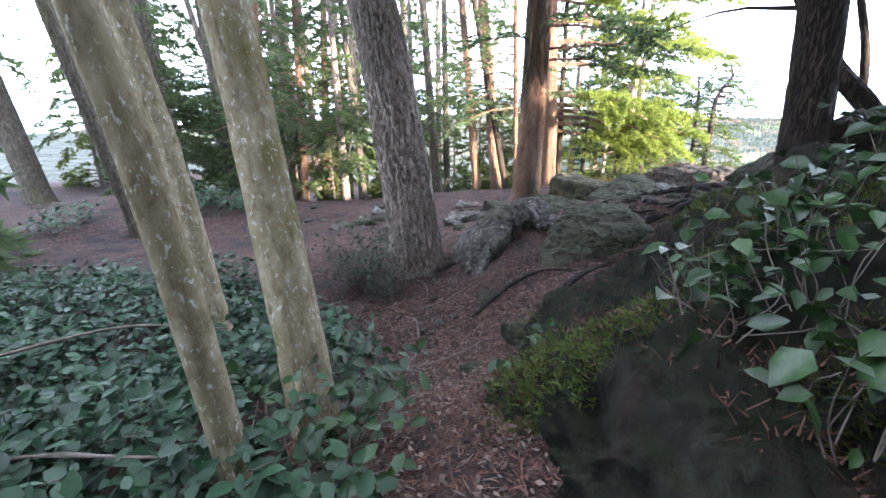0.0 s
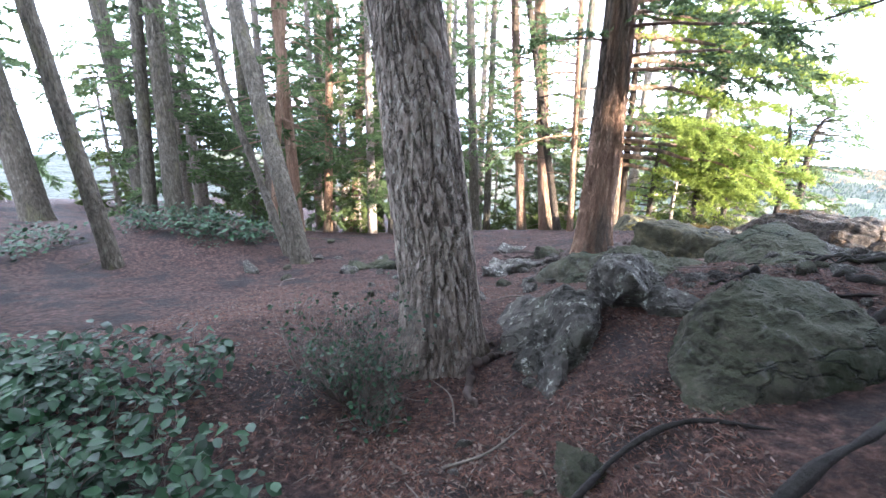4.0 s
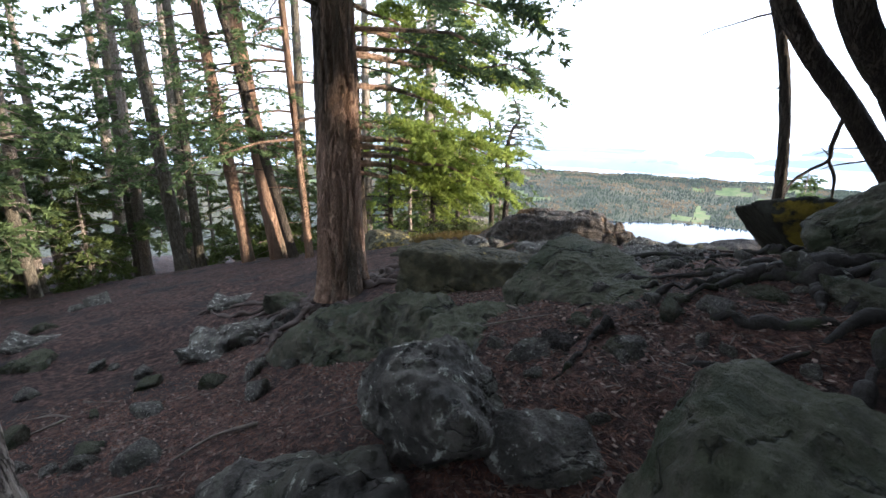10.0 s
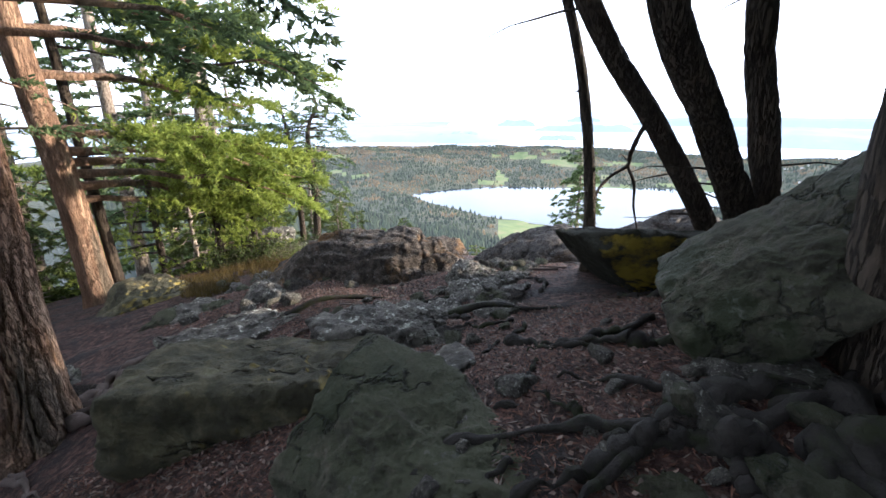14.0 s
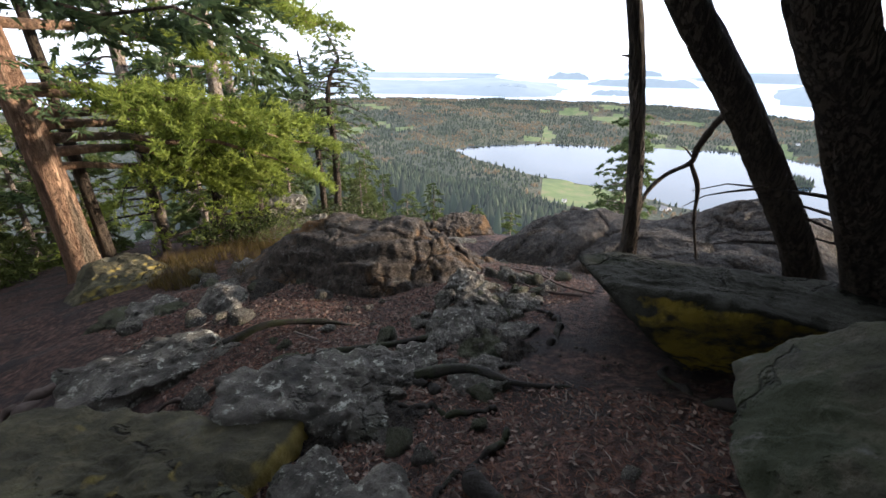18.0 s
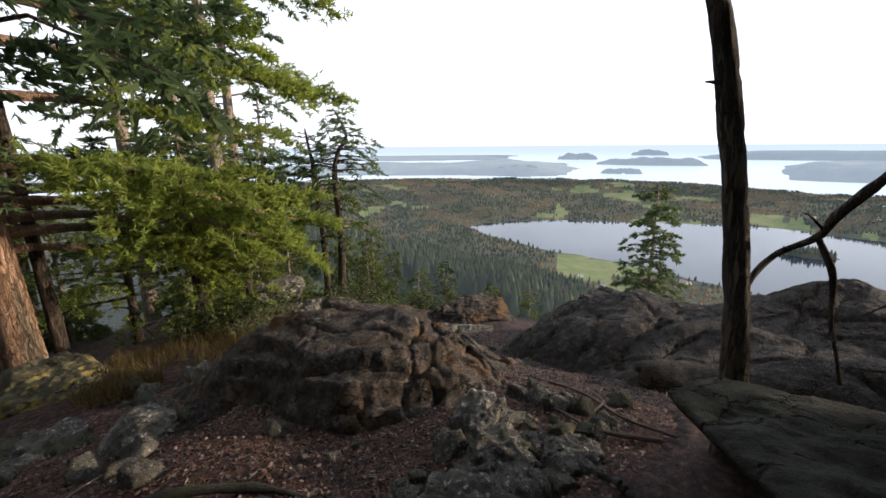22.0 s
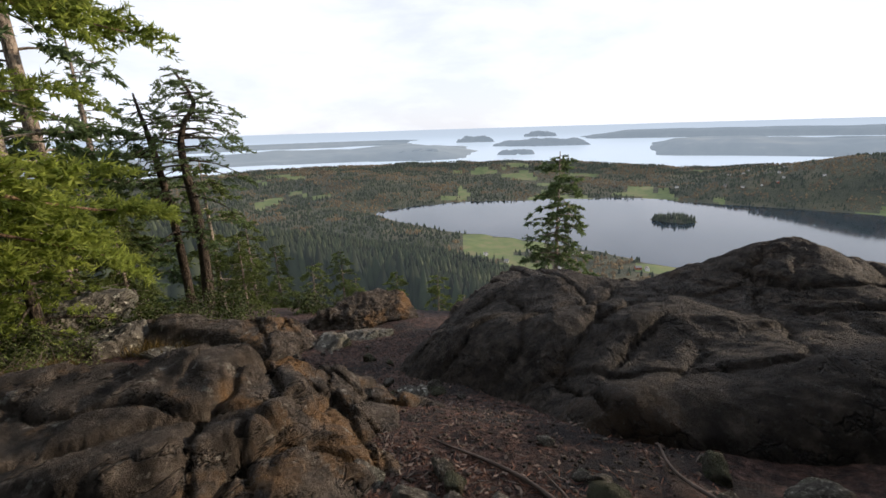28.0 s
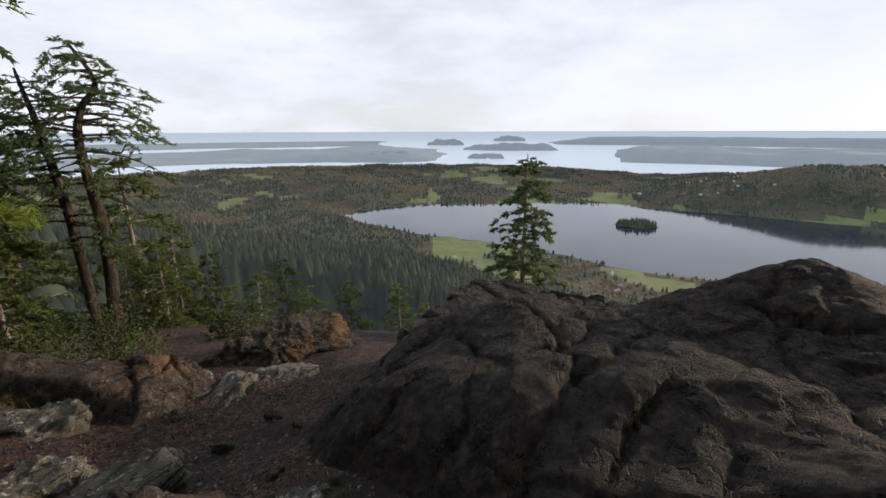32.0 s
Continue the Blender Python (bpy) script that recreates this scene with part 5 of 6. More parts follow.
tall = tree("fir_tree", straight(8.3, 18.6, 0, 0, 13), (0.2, 0.17, 0.11, 0.02), BARK, "tall dark fir at the edge of the summit", 36, furrow=0.012, sides=24, rings=70, crown=(0.15, 0.99, 54, 2.4), leafmat=FIRLEAF, leaf=0.16, density=40, group="firs on the slope")
low = tree("fir_tree", straight(13.2, 20.5, 0, 0, 5.5), (0.1, 0.08, 0.05, 0.01), BARK, "green fir rooted on the slope below the summit", 39, furrow=0.008, sides=16, rings=40, crown=(0.03, 0.99, 48, 1.7), leafmat=YOUNGLEAF, leaf=0.13, density=46, spread=0.75, group="firs on the slope")
SPREADING = np.random.RandomState(8)


def plant(proto, x, y, size):
    m = pose(x, y, gz(x, y) - 0.15, 0, 0, SPREADING.uniform(0, 360)) @ Matrix.Diagonal((size, size, size * SPREADING.uniform(0.9, 1.1), 1))
    return copy_thing(proto, m)


for x, y, size in ((9.5, 20.5, 0.95), (6.8, 20.8, 1.05), (-3.5, 24, 1.0), (-12, 20, 1.0), (8.9, 23.5, 1.1), (-2.9, 18.6, 0.8), (-0.7, 20.2, 0.85), (-16, 16, 1.0), (-8, 25, 1.0), (-5.6, 18.2, 0.9), (-3.9, 21.2, 1.0), (-1.6, 24, 1.1), (-6.6, 23, 1.0), (0.5, 21.6, 0.9), (-9.2, 16.6, 0.9), (-7.6, 20.2, 0.9), (-6.3, 15.8, 0.8), (-8.6, 14.9, 0.8), (-4.9, 19.4, 0.9), (-3.1, 16.0, 0.75), (-10.8, 18.4, 1.0), (11.3, 22.5, 0.8)):
    plant(tall, x, y, size)
for x, y, size in ((14, 18.6, 0.44), (15.2, 17, 0.41), (17.5, 16.6, 0.50), (19.5, 14.6, 0.44), (14.8, 22.5, 0.66), (16.8, 20.2, 0.66), (22.5, 18, 0.72), (20, 21, 0.77), (12.3, 19.3, 0.41), (25, 14.5, 0.66), (27, 19, 0.88), (18, 24, 0.88), (22, 10.2, 0.55), (23.5, 13.2, 0.55), (6.9, 17.2, 0.80),
                   (2.9, 17.6, 0.7), (3.7, 18.4, 0.75), (2.2, 19.2, 0.8), (4.8, 18.6, 0.65), (3.2, 20.6, 0.9), (9.4, 17.4, 0.5), (10.1, 19.0, 0.62), (8.5, 17.3, 0.55), (12.3, 17.8, 0.42), (13.0, 18.4, 0.5), (9.0, 19.4, 0.7), (-2, 20, 0.7), (-1.7, 17.8, 0.6), (-3.8, 17.2, 0.5), (-4.5, 20.5, 0.70), (-6.8, 17.5, 0.60), (-9.5, 17.5, 0.80), (-12.5, 17, 0.90), (-14.5, 13.5, 0.90), (-10, 21.5, 1.10), (1.3, 22.5, 0.70)):
    plant(low, x, y, size)
# an unseen wood added behind the start to shade the summit
dense = tree("fir_tree", straight(-6, -3, 0, 0, 13), (0.22, 0.18, 0.12, 0.03), BARK, "dense dark fir added out of view to shade the summit", 37, furrow=0.012, sides=18, rings=50,
             crown=(0.1, 0.99, 30, 3.6), leafmat=FIRLEAF, leaf=0.36, density=20, spread=1.5, group="firs of the shady wood")
for x, y, size in ((-2.5, -5.5, 1.1), (2.2, -4.8, 1.0), (5.5, -3.2, 1.1), (8.5, -1.2, 1.05), (5.2, 1.0, 0.8), (9.2, 0.4, 0.95), (11.6, -0.6, 1.1), (13.5, -2.0, 1.1), (-9, 2, 1.0), (-9.5, 5.5, 0.9), (4.9, -1.2, 0.8), (4.4, -2.6, 0.9), (3.2, -8.5, 1.1), (-5, -8, 1.1), (10, -5.5, 1.1),
                   (-0.6, -4.2, 0.9), (0.6, -6.5, 1.1), (6.8, 0.2, 0.95)):
    plant(dense, x, y, size)
# three more firs out of view, added to block the low sun
for x, y, size in ((2.6, -1.9, 0.95), (3.5, -2.4, 1.0), (1.9, -2.6, 1.0)):
    plant(low, x, y, size)
# dark trunks over the overhanging boulder
# the upright trunks' high crowns are unseen, added to shade the rocks
clump = tree("pine_tree", [(6.45, 5.25, -0.3), (6.2, 5.34, 0.2), (5.52, 5.62, 1.0), (4.81, 5.95, 2.0), (4.3, 6.2, 4.5), (4.0, 6.3, 9)], (0.135, 0.125, 0.118, 0.115, 0.1, 0.06), DARKBARK, "thick dark pine trunk in a clump on the rocks", 50, furrow=0.02, sides=64, rings=190, stubs=5,
             crown=(0.88, 0.98, 50, 3.6), leafmat=FIRLEAF, leaf=0.32, density=26, spread=1.0)
tree("pine_tree", [(6.42, 5.12, -0.3), (6.35, 5.18, 0.2), (6.24, 5.33, 1.0), (6.13, 5.5, 2.0), (6.0, 5.7, 5), (5.9, 5.7, 9.5)], (0.12, 0.11, 0.108, 0.106, 0.09, 0.05), DARKBARK, "upright dark pine trunk in a clump", 51, furrow=0.02, sides=60, rings=190, stubs=6,
     crown=(0.88, 0.98, 50, 3.6), leafmat=FIRLEAF, leaf=0.32, density=26, spread=1.0)
tree("pine_tree", [(6.95, 5.55, -0.3), (6.6, 5.72, 0.2), (5.99, 6.09, 1.0), (5.34, 6.6, 2.0), (4.2, 7.5, 4.5)], (0.105, 0.1, 0.093, 0.085, 0.06), DARKBARK, "dark pine trunk leaning out of the clump", 52, furrow=0.014, sides=48, rings=170, stubs=4,
     limbs=[(0.78, 320, 2.2, 0.15, 0.25), (0.86, 300, 2.0, 0.1, 0.2), (0.95, 20, 1.8, 0.1, 0.2)], leafmat=FIRLEAF, kind="pine", leaf=0.045, density=34, spread=0.35, leaf_start=0.6)
tree("thin_tree", [(6.46, 6.7, -0.85), (6.56, 6.74, -0.2), (6.655, 6.85, 0.6), (6.635, 7.03, 1.6), (6.4, 7.3, 2.8), (6.0, 7.5, 5)], (0.072, 0.065, 0.062, 0.057, 0.048, 0.03), DARKBARK, "thin dark trunk standing alone on the rocks", 53, limbs=[(0.2, 250, 0.12, 0.3, 0.1), (0.42, 60, 0.1, 0.4, 0.1), (0.55, 300, 0.14, 0.2, 0.1)], furrow=0.012, sides=48, rings=200)
# this crown stays out of view, thickened to darken the ground beneath
slab_pine = tree("pine_tree", [(4.06, 4.62, -0.3), (4.05, 4.72, 0.7), (3.98, 4.75, 1.4), (3.8, 4.8, 2.8), (3.5, 4.85, 5.2), (3.2, 4.9, 9.5)], (0.25, 0.225, 0.21, 0.2, 0.16, 0.08), DARKBARK, "dark pine rooted beside the mossy slab", 54, furrow=0.02, sides=64, rings=180,
                 crown=(0.86, 0.98, 66, 4.2), leafmat=FIRLEAF, leaf=0.34, density=26, flare=0.2, spread=1.1)
roots(slab_pine, 3.75, 4.75, (335, 320, 305, 290, 275, 260, 245, 350, 312, 298), 1.7, 0.046, 9, SHADEDROOT, wander=0.2)
roots(slab_pine, 3.4, 5.5, (300, 330, 0, 30, 270, 60, 350, 315, 240, 345, 20, 285), 0.9, 0.036, 10, SHADEDROOT, wander=0.45)
roots(clump, 4.7, 6.8, (290, 310, 330, 250, 40, 270, 0), 1.0, 0.034, 11, SHADEDROOT, wander=0.35)

# the dead bough that hangs behind the thin trunk
bough = empty("dead_bough", (5.99, 6.09, 1.02), "bare dead bough forking down from the pine clump", "branch")
part("limb", tube(curve_points([(5.99, 6.09, 1.02), (6.36, 6.26, 0.95), (6.8, 6.45, 0.68), (7.04, 6.53, 0.51), (7.06, 6.7, 0.38), (6.9, 6.78, 0.24), (6.72, 6.76, 0.1)], 44), np.linspace(0.03, 0.013, 44), 8, 0.5, 3), DARKBARK, bough)
part("fork", tube(curve_points([(7.04, 6.53, 0.51), (7.06, 6.44, 0.31), (7.04, 6.41, 0.06), (7.02, 6.36, -0.12), (7.06, 6.32, -0.3)], 24), np.linspace(0.021, 0.009, 24), 8, 0.5, 4), DARKBARK, bough)
part("twig", tube(curve_points([(6.98, 6.5, 0.55), (6.95, 6.57, 0.63), (6.9, 6.59, 0.65)], 8), np.linspace(0.01, 0.004, 8), 5), DARKBARK, bough)
part("twig", tube(curve_points([(7.05, 6.42, 0.1), (7.12, 6.44, 0.05), (7.16, 6.43, 0.07)], 8), np.linspace(0.008, 0.003, 8), 5), DARKBARK, bough)


# ---- undergrowth ----
def on_top(ob, x, y):
    """Height of a rock's upper side at a place."""
    v = np.array([ob.matrix_basis @ p.co for p in ob.data.vertices])
    d = np.hypot(v[:, 0] - x, v[:, 1] - y)
    near = d < max(0.12, d.min() + 0.02)
    return float(v[near, 2].max())


LEAF_OUTLINE = np.array([(0, 0, 0), (-0.3, 0.32, 0.05), (-0.24, 0.68, 0.04), (0, 1, -0.08), (0.3, 0.32, 0.05), (0.24, 0.68, 0.04), (0, 0.5, -0.03)])
LEAF_FACES = np.array([(0, 6, 1), (6, 2, 1), (6, 3, 2), (0, 4, 6), (6, 4, 5), (6, 5, 3)])


def turned(n, rng, tilt):
    """Axes for n leaves: a pointing way and a face that looks mostly up."""
    a = rng.uniform(0, 2 * math.pi, n)
    way = np.stack([np.cos(a), np.sin(a), rng.normal(-0.15, tilt, n)], 1)
    way /= np.linalg.norm(way, axis=1)[:, None]
    face = np.stack([rng.normal(0, tilt, n), rng.normal(0, tilt, n), np.ones(n)], 1)
    side = np.cross(way, face)
    side /= np.linalg.norm(side, axis=1)[:, None]
    return side, way, np.cross(side, way)


def leaf_arrays(at, length, rng, tilt=0.45):
    n = len(at)
    s, w, u = turned(n, rng, tilt)
    o = LEAF_OUTLINE[None] * np.asarray(length)[:, None, None]
    v = at[:, None] + o[..., 0:1] * s[:, None] + o[..., 1:2] * w[:, None] + o[..., 2:3] * u[:, None]
    f = LEAF_FACES[None] + np.arange(n)[:, None, None] * 7
    return v.reshape(-1, 3), f.reshape(-1, 3)


def salal(x, y, z, radius, height, leaves, label, seed, stems=14, single=False, length=0.085, stemmat=None, mat=None, group="salal bushes", crown_lift=0.0):
    """A leathery-leaved bush: thin stems and broad leaves along them."""
    r = np.random.RandomState(seed)
    bush = empty("salal_bush", (x, y, z), label, "bush", group)
    tips, lines = [], []
    for k in range(stems):
        a, d = r.uniform(0, 2 * math.pi), radius * math.sqrt(r.uniform(0.02, 1))
        h = height * (1.05 - 0.45 * (d / radius) ** 2) * r.uniform(0.75, 1.1)
        end = np.array([x + d * math.cos(a), y + d * math.sin(a), z + h])
        foot = np.array([x + 0.45 * d * math.cos(a), y + 0.45 * d * math.sin(a), z - 0.05])
        mid = (foot + end) / 2 + r.normal(0, 0.06, 3)
        line = curve_points([foot, mid, end], 9)
        lines.append(tube(line, np.linspace(0.0035, 0.0015, 9), 4))
        tips.append(line)
    for piece in (lines if single else [join(lines)]):
        part("stem", piece, stemmat or TWIG, bush)
    pick = r.randint(0, len(tips), leaves)
    share = 1 - 0.75 * r.uniform(0, 1, leaves) ** 1.6
    at = np.array([tips[i][min(int(u * 8), 8)] for i, u in zip(pick, share)]) + r.normal(0, radius * 0.2, (leaves, 3)) * (1, 1, 0.3)
    at[:, 2] += crown_lift
    size = length * r.uniform(0.6, 1.25, leaves)
    if single:
        s, w, u = turned(leaves, r, 0.5)
        for i in range(leaves):
            ob = new("leaf", LEAF_MESHES[i % len(LEAF_MESHES)])
            ob.parent = bush
            rot = Matrix((s[i], w[i], u[i])).transposed().to_4x4()
            ob.matrix_basis = Matrix.Translation(Vector(at[i]) - bush.location) @ rot @ Matrix.Diagonal((size[i], size[i], size[i], 1))
    else:
        v, f = leaf_arrays(at, size, r)
        part("foliage", (v, f), mat or SALAL, bush, smooth=True)
    return bush


LEAF_MESHES = []
for k in range(4):
    shape = LEAF_OUTLINE * (1.0 + 0.12 * (k - 1.5), 1, 1 + 0.5 * k) + (0, 0, 0)
    lm = array_mesh("leaf", shape, LEAF_FACES)
    lm.materials.append(SALALNEAR)
    lm.shade_smooth()
    LEAF_MESHES.append(lm)

GROW = np.random.RandomState(21)
spot = 0
for y in np.arange(0.35, 5.0, 0.52):
    right = -0.5 - 0.0 * y if y < 2.2 else -0.5 - (y - 2.2) * 0.62
    left = -2.2 - y * 0.85
    x = right
    while x > left:
        px, py = x + GROW.uniform(-0.12, 0.0), y + GROW.uniform(-0.14, 0.14)
        near_one = (px > -1.0 and 1.2 < py < 2.2)
        far_one = math.hypot(px, py) > 3.6
        salal(px, py, gz(px, py), 0.4, GROW.uniform(0.26, 0.44), 90 if near_one else (260 if far_one else 330), "low salal bush with glossy blue-green leaves", 300 + spot, single=near_one, length=0.08)
        spot += 1
        x -= GROW.uniform(0.42, 0.58)
# tufts along the footpath and by the mossy bank
for x, y, h in ((-0.36, 1.35, 0.3), (-0.3, 1.75, 0.26), (-0.42, 2.3, 0.25), (0.42, 1.75, 0.16)):
    salal(x, y, gz(x, y), 0.22, h, 44, "small salal tuft beside the footpath", 500 + int(y * 10), 7, True, 0.085)
bank = bpy.data.objects["rock_bank"]
for x, y, h, n, r0 in ((0.98, 0.72, 0.34, 46, 0.3), (1.4, 0.62, 0.4, 56, 0.34), (1.25, 1.2, 0.36, 44, 0.32), (1.75, 1.25, 0.36, 60, 0.36), (1.7, 1.9, 0.3, 44, 0.34), (2.2, 1.9, 0.34, 44, 0.36), (1.2, 1.75, 0.22, 24, 0.25), (0.85, 1.15, 0.2, 26, 0.24), (1.0, 1.55, 0.22, 26, 0.24), (1.5, 0.95, 0.3, 36, 0.3), (1.45, 1.6, 0.26, 34, 0.3), (1.95, 1.6, 0.3, 40, 0.3)):
    salal(x, y, max(on_top(bank, x, y), on_top(foot, x, y)), r0, h, n, "straggly salal bush with bare twigs on the rock bank", 520 + int(x * 100), 10, True, 0.1, TWIG, group="salal on the bank")
for x, y, r0 in ((-5.6, 11.6, 0.8), (-6.4, 12.0, 0.9), (-5.0, 12.2, 0.7), (-7.2, 11.6, 0.8), (-8.2, 9.6, 0.8)):
    salal(x, y, gz(x, y), r0, 0.55, 420, "leafy green bush at the clearing's edge", 560 + int(-x * 10), 20, False, 0.1, group="bushes at the clearing")


def twig_bush(x, y, z, radius, height, count, leaves, label, seed, mat, leaf=0.03, category="bush"):
    """A bare, forking twig bush with small leaves."""
    r = np.random.RandomState(seed)
    bush = empty("twiggy_bush", (x, y, z), label, category)
    lines, ends = [], []
    for k in range(count):
        a, d = r.uniform(0, 2 * math.pi), radius * math.sqrt(r.uniform(0, 1))
        end = np.array([x + d * math.cos(a), y + d * math.sin(a), z + height * r.uniform(0.5, 1.1)])
        foot = np.array([x + 0.3 * d * math.cos(a), y + 0.3 * d * math.sin(a), z - 0.05])
        line = curve_points([foot, (foot + end) / 2 + r.normal(0, 0.05, 3), end], 8)
        lines.append(tube(line, np.linspace(0.006, 0.0015, 8), 4))
        for j in range(3):
            p = line[r.randint(3, 8)]
            q = p + r.normal(0, 0.1, 3) + (0, 0, 0.06)
            lines.append(tube([p, (p + q) / 2 + r.normal(0, 0.01, 3), q], [0.0025, 0.002, 0.001], 3))
            ends.append(q)
            ends.append((p + q) / 2)
    part("twig_frame", join(lines), TWIG, bush)
    ends = np.array(ends)
    at = ends[r.randint(0, len(ends), leaves)] + r.normal(0, 0.025, (leaves, 3))
    part("foliage", leaf_arrays(at, leaf * r.uniform(0.6, 1.3, leaves), r, 0.8), mat, bush)
    return bush


twig_bush(-0.82, 4.9, gz(-0.82, 4.9), 0.5, 0.6, 110, 1200, "grey twiggy bush at the fir's foot", 71, SALAL, 0.035)
twig_bush(-0.6, 4.55, gz(-0.6, 4.55), 0.25, 0.32, 30, 260, "small twiggy bush with dull green leaves", 72, SALAL, 0.035)
for x, y, s in ((8.4, 14.3, 0.7), (6.7, 13.6, 0.5), (7.6, 14.5, 0.7), (9.4, 14.0, 0.7), (6.0, 13.7, 0.6), (9.9, 15.2, 0.9), (11.2, 14.0, 0.6)):
    twig_bush(x, y, gz(x, y), s, 0.26 * s + 0.1, 40, 1500, "low dark green shrub on the rocky ledge", 73 + int(x * 10), SHRUB, 0.05)
for x, y, s in ((6.2, 12.2, 0.32), (6.5, 12.6, 0.45), (6.9, 13.0, 0.4), (8.7, 13.6, 0.4), (9.3, 13.1, 0.4)):
    twig_bush(x, y, gz(x, y), s, 0.18, 26, 700, "cushion of mossy yellow-green heath", 90 + int(x * 10), YOUNGLEAF, 0.03)


def scatter(n, boxes, rng):
    """Places spread over boxes x0, x1, y0, y1, share."""
    shares = np.array([b[4] for b in boxes], float)
    which = rng.choice(len(boxes), n, p=shares / shares.sum())
    b = np.array([q[:4] for q in boxes])[which]
    x, y = rng.uniform(b[:, 0], b[:, 1]), rng.uniform(b[:, 2], b[:, 3])
    return x, y, ground(x, y)


TRAIL = ((-0.7, 1.3, 0.4, 4.4, 4), (-3.5, 1.6, 4.0, 9.0, 6), (1.2, 5.0, 4.8, 8.5, 6), (3.5, 7.0, 7.0, 11.0, 5), (5.5, 10.5, 7.0, 12.5, 2))


def litter(name, n, long, wide, mat, seed, label, category, lift=0.006):
    r = np.random.RandomState(seed)
    x, y, z = scatter(n, TRAIL, r)
    a, L = r.uniform(0, 2 * math.pi, n), r.uniform(long * 0.5, long * 1.4, n)
    w = wide * r.uniform(0.6, 1.5, n)
    d = np.stack([np.cos(a), np.sin(a), r.normal(0, 0.18, n)], 1) * L[:, None] / 2
    s = np.stack([-np.sin(a), np.cos(a), r.normal(0, 0.4, n)], 1) * w[:, None] / 2
    c = np.stack([x, y, z + lift], 1)
    v = np.stack([c - d, c - d * 0.2 + s, c + d, c - d * 0.2 - s], 1).reshape(-1, 3)
    ob = array_object(name, v, np.arange(4 * n).reshape(-1, 4), mat)
    return tagged(ob, label, category, kind="stuff")


litter("needle_litter", 150000, 0.045, 0.005, LITTER, 1, "red-brown fir needles and bits strewn over the soil", "needles")
litter("twig_litter", 5000, 0.08, 0.006, TWIG, 2, "pale broken twigs scattered on the needle soil", "twigs", 0.01)
litter("leaf_litter", 22000, 0.03, 0.015, LEAFLITTER, 3, "dead leaves and bark chips on the path", "dead leaves", 0.012)


def pebbles(n, boxes, size, seed, label):
    r = np.random.RandomState(seed)
    x, y, z = scatter(n, boxes, r)
    s = size * r.uniform(0.4, 1.0, n) ** 1.5
    unit = np.array([(1, 0, 0), (0, 1, 0), (-1, 0, 0), (0, -1, 0), (0, 0, 0.7), (0, 0, -0.7)])
    v = unit[None] * s[:, None, None] * r.uniform(0.6, 1.3, (n, 6, 1))
    a = r.uniform(0, 6.28, n)
    c, sn = np.cos(a)[:, None], np.sin(a)[:, None]
    v = np.stack([v[..., 0] * c - v[..., 1] * sn, v[..., 0] * sn + v[..., 1] * c, v[..., 2]], -1) + np.stack([x, y, z + s * 0.2], 1)[:, None]
    f = np.array([(0, 1, 4), (1, 2, 4), (2, 3, 4), (3, 0, 4), (1, 0, 5), (2, 1, 5), (3, 2, 5), (0, 3, 5)])
    ob = array_object("gravel", v.reshape(-1, 3), (f[None] + np.arange(n)[:, None, None] * 6).reshape(-1, 3), GRAVEL)
    return tagged(ob, label, "gravel", kind="stuff")


pebbles(9000, ((5.0, 8.2, 7.2, 10.0, 4), (7.0, 10.5, 9.0, 12.0, 5), (3.8, 5.8, 7.8, 10.5, 3), (2.0, 5.5, 5.2, 8.0, 3), (-0.4, 1.0, 1.0, 4.5, 1)), 0.018, 5, "small brown gravel worn out of the path")

# ---- loose stones and ledges ----
STONES = []
for k in range(7):
    v, f = rock_mesh("stone", (1.0, 0.8, 0.6), 200 + k, n=8, cuts=7, grit=0.06, soft=20, chips=0.1)
    sm = array_mesh("stone", v, f)
    sm.materials.append((ROCK, ROCK, MOSSROCK)[k % 3])
    sm.shade_smooth()
    STONES.append(sm)
LEDGES = []
for k in range(8):
    v, f = rock_mesh("ledge_rock", (1.0, 0.72, 0.42), 220 + k, n=15, cuts=8, grit=0.12, soft=22, chips=0.22)
    sm = array_mesh("ledge_rock", v, f)
    sm.materials.append((ROCK, MOSSROCK, ROCK, DOMEROCK)[k % 4])
    sm.shade_smooth()
    LEDGES.append(sm)


def lay(kinds, name, x, y, size, sunk, r, label, group, tip=14):
    ob = new(name, kinds[r.randint(len(kinds))])
    ob.matrix_basis = pose(x, y, gz(x, y) - sunk * size, r.uniform(-tip, tip), r.uniform(-tip, tip), r.uniform(0, 360)) @ Matrix.Diagonal((size, size * r.uniform(0.75, 1.2), size * r.uniform(0.8, 1.3), 1))
    return tagged(ob, label, "rock", group)


STREW = np.random.RandomState(33)
for count, (x0, x1, y0, y1), big in ((40, (5.2, 6.6, 7.2, 8.1), 0.22), (22, (1.4, 3.4, 5.2, 6.8), 0.16), (26, (3.0, 5.4, 6.4, 8.6), 0.2), (12, (-0.2, 1.0, 3.2, 6.2), 0.13), (44, (-1.6, 2.0, 7.0, 10.0), 0.24), (12, (-4.5, 0.0, 9.0, 13.0), 0.4),
                                    (30, (7.0, 10.0, 8.6, 12.2), 0.16), (16, (3.5, 5.2, 9.0, 12.0), 0.25), (14, (6.4, 7.6, 6.6, 8.4), 0.18), (34, (2.4, 4.4, 4.6, 6.2), 0.2), (16, (0.5, 1.6, 1.6, 3.2), 0.16)):
    for k in range(count):
        lay(STONES, "stone", STREW.uniform(x0, x1), STREW.uniform(y0, y1), big * STREW.uniform(0.35, 1.0), -0.08, STREW, "small weathered stone lying on the soil", "loose stones", 30)
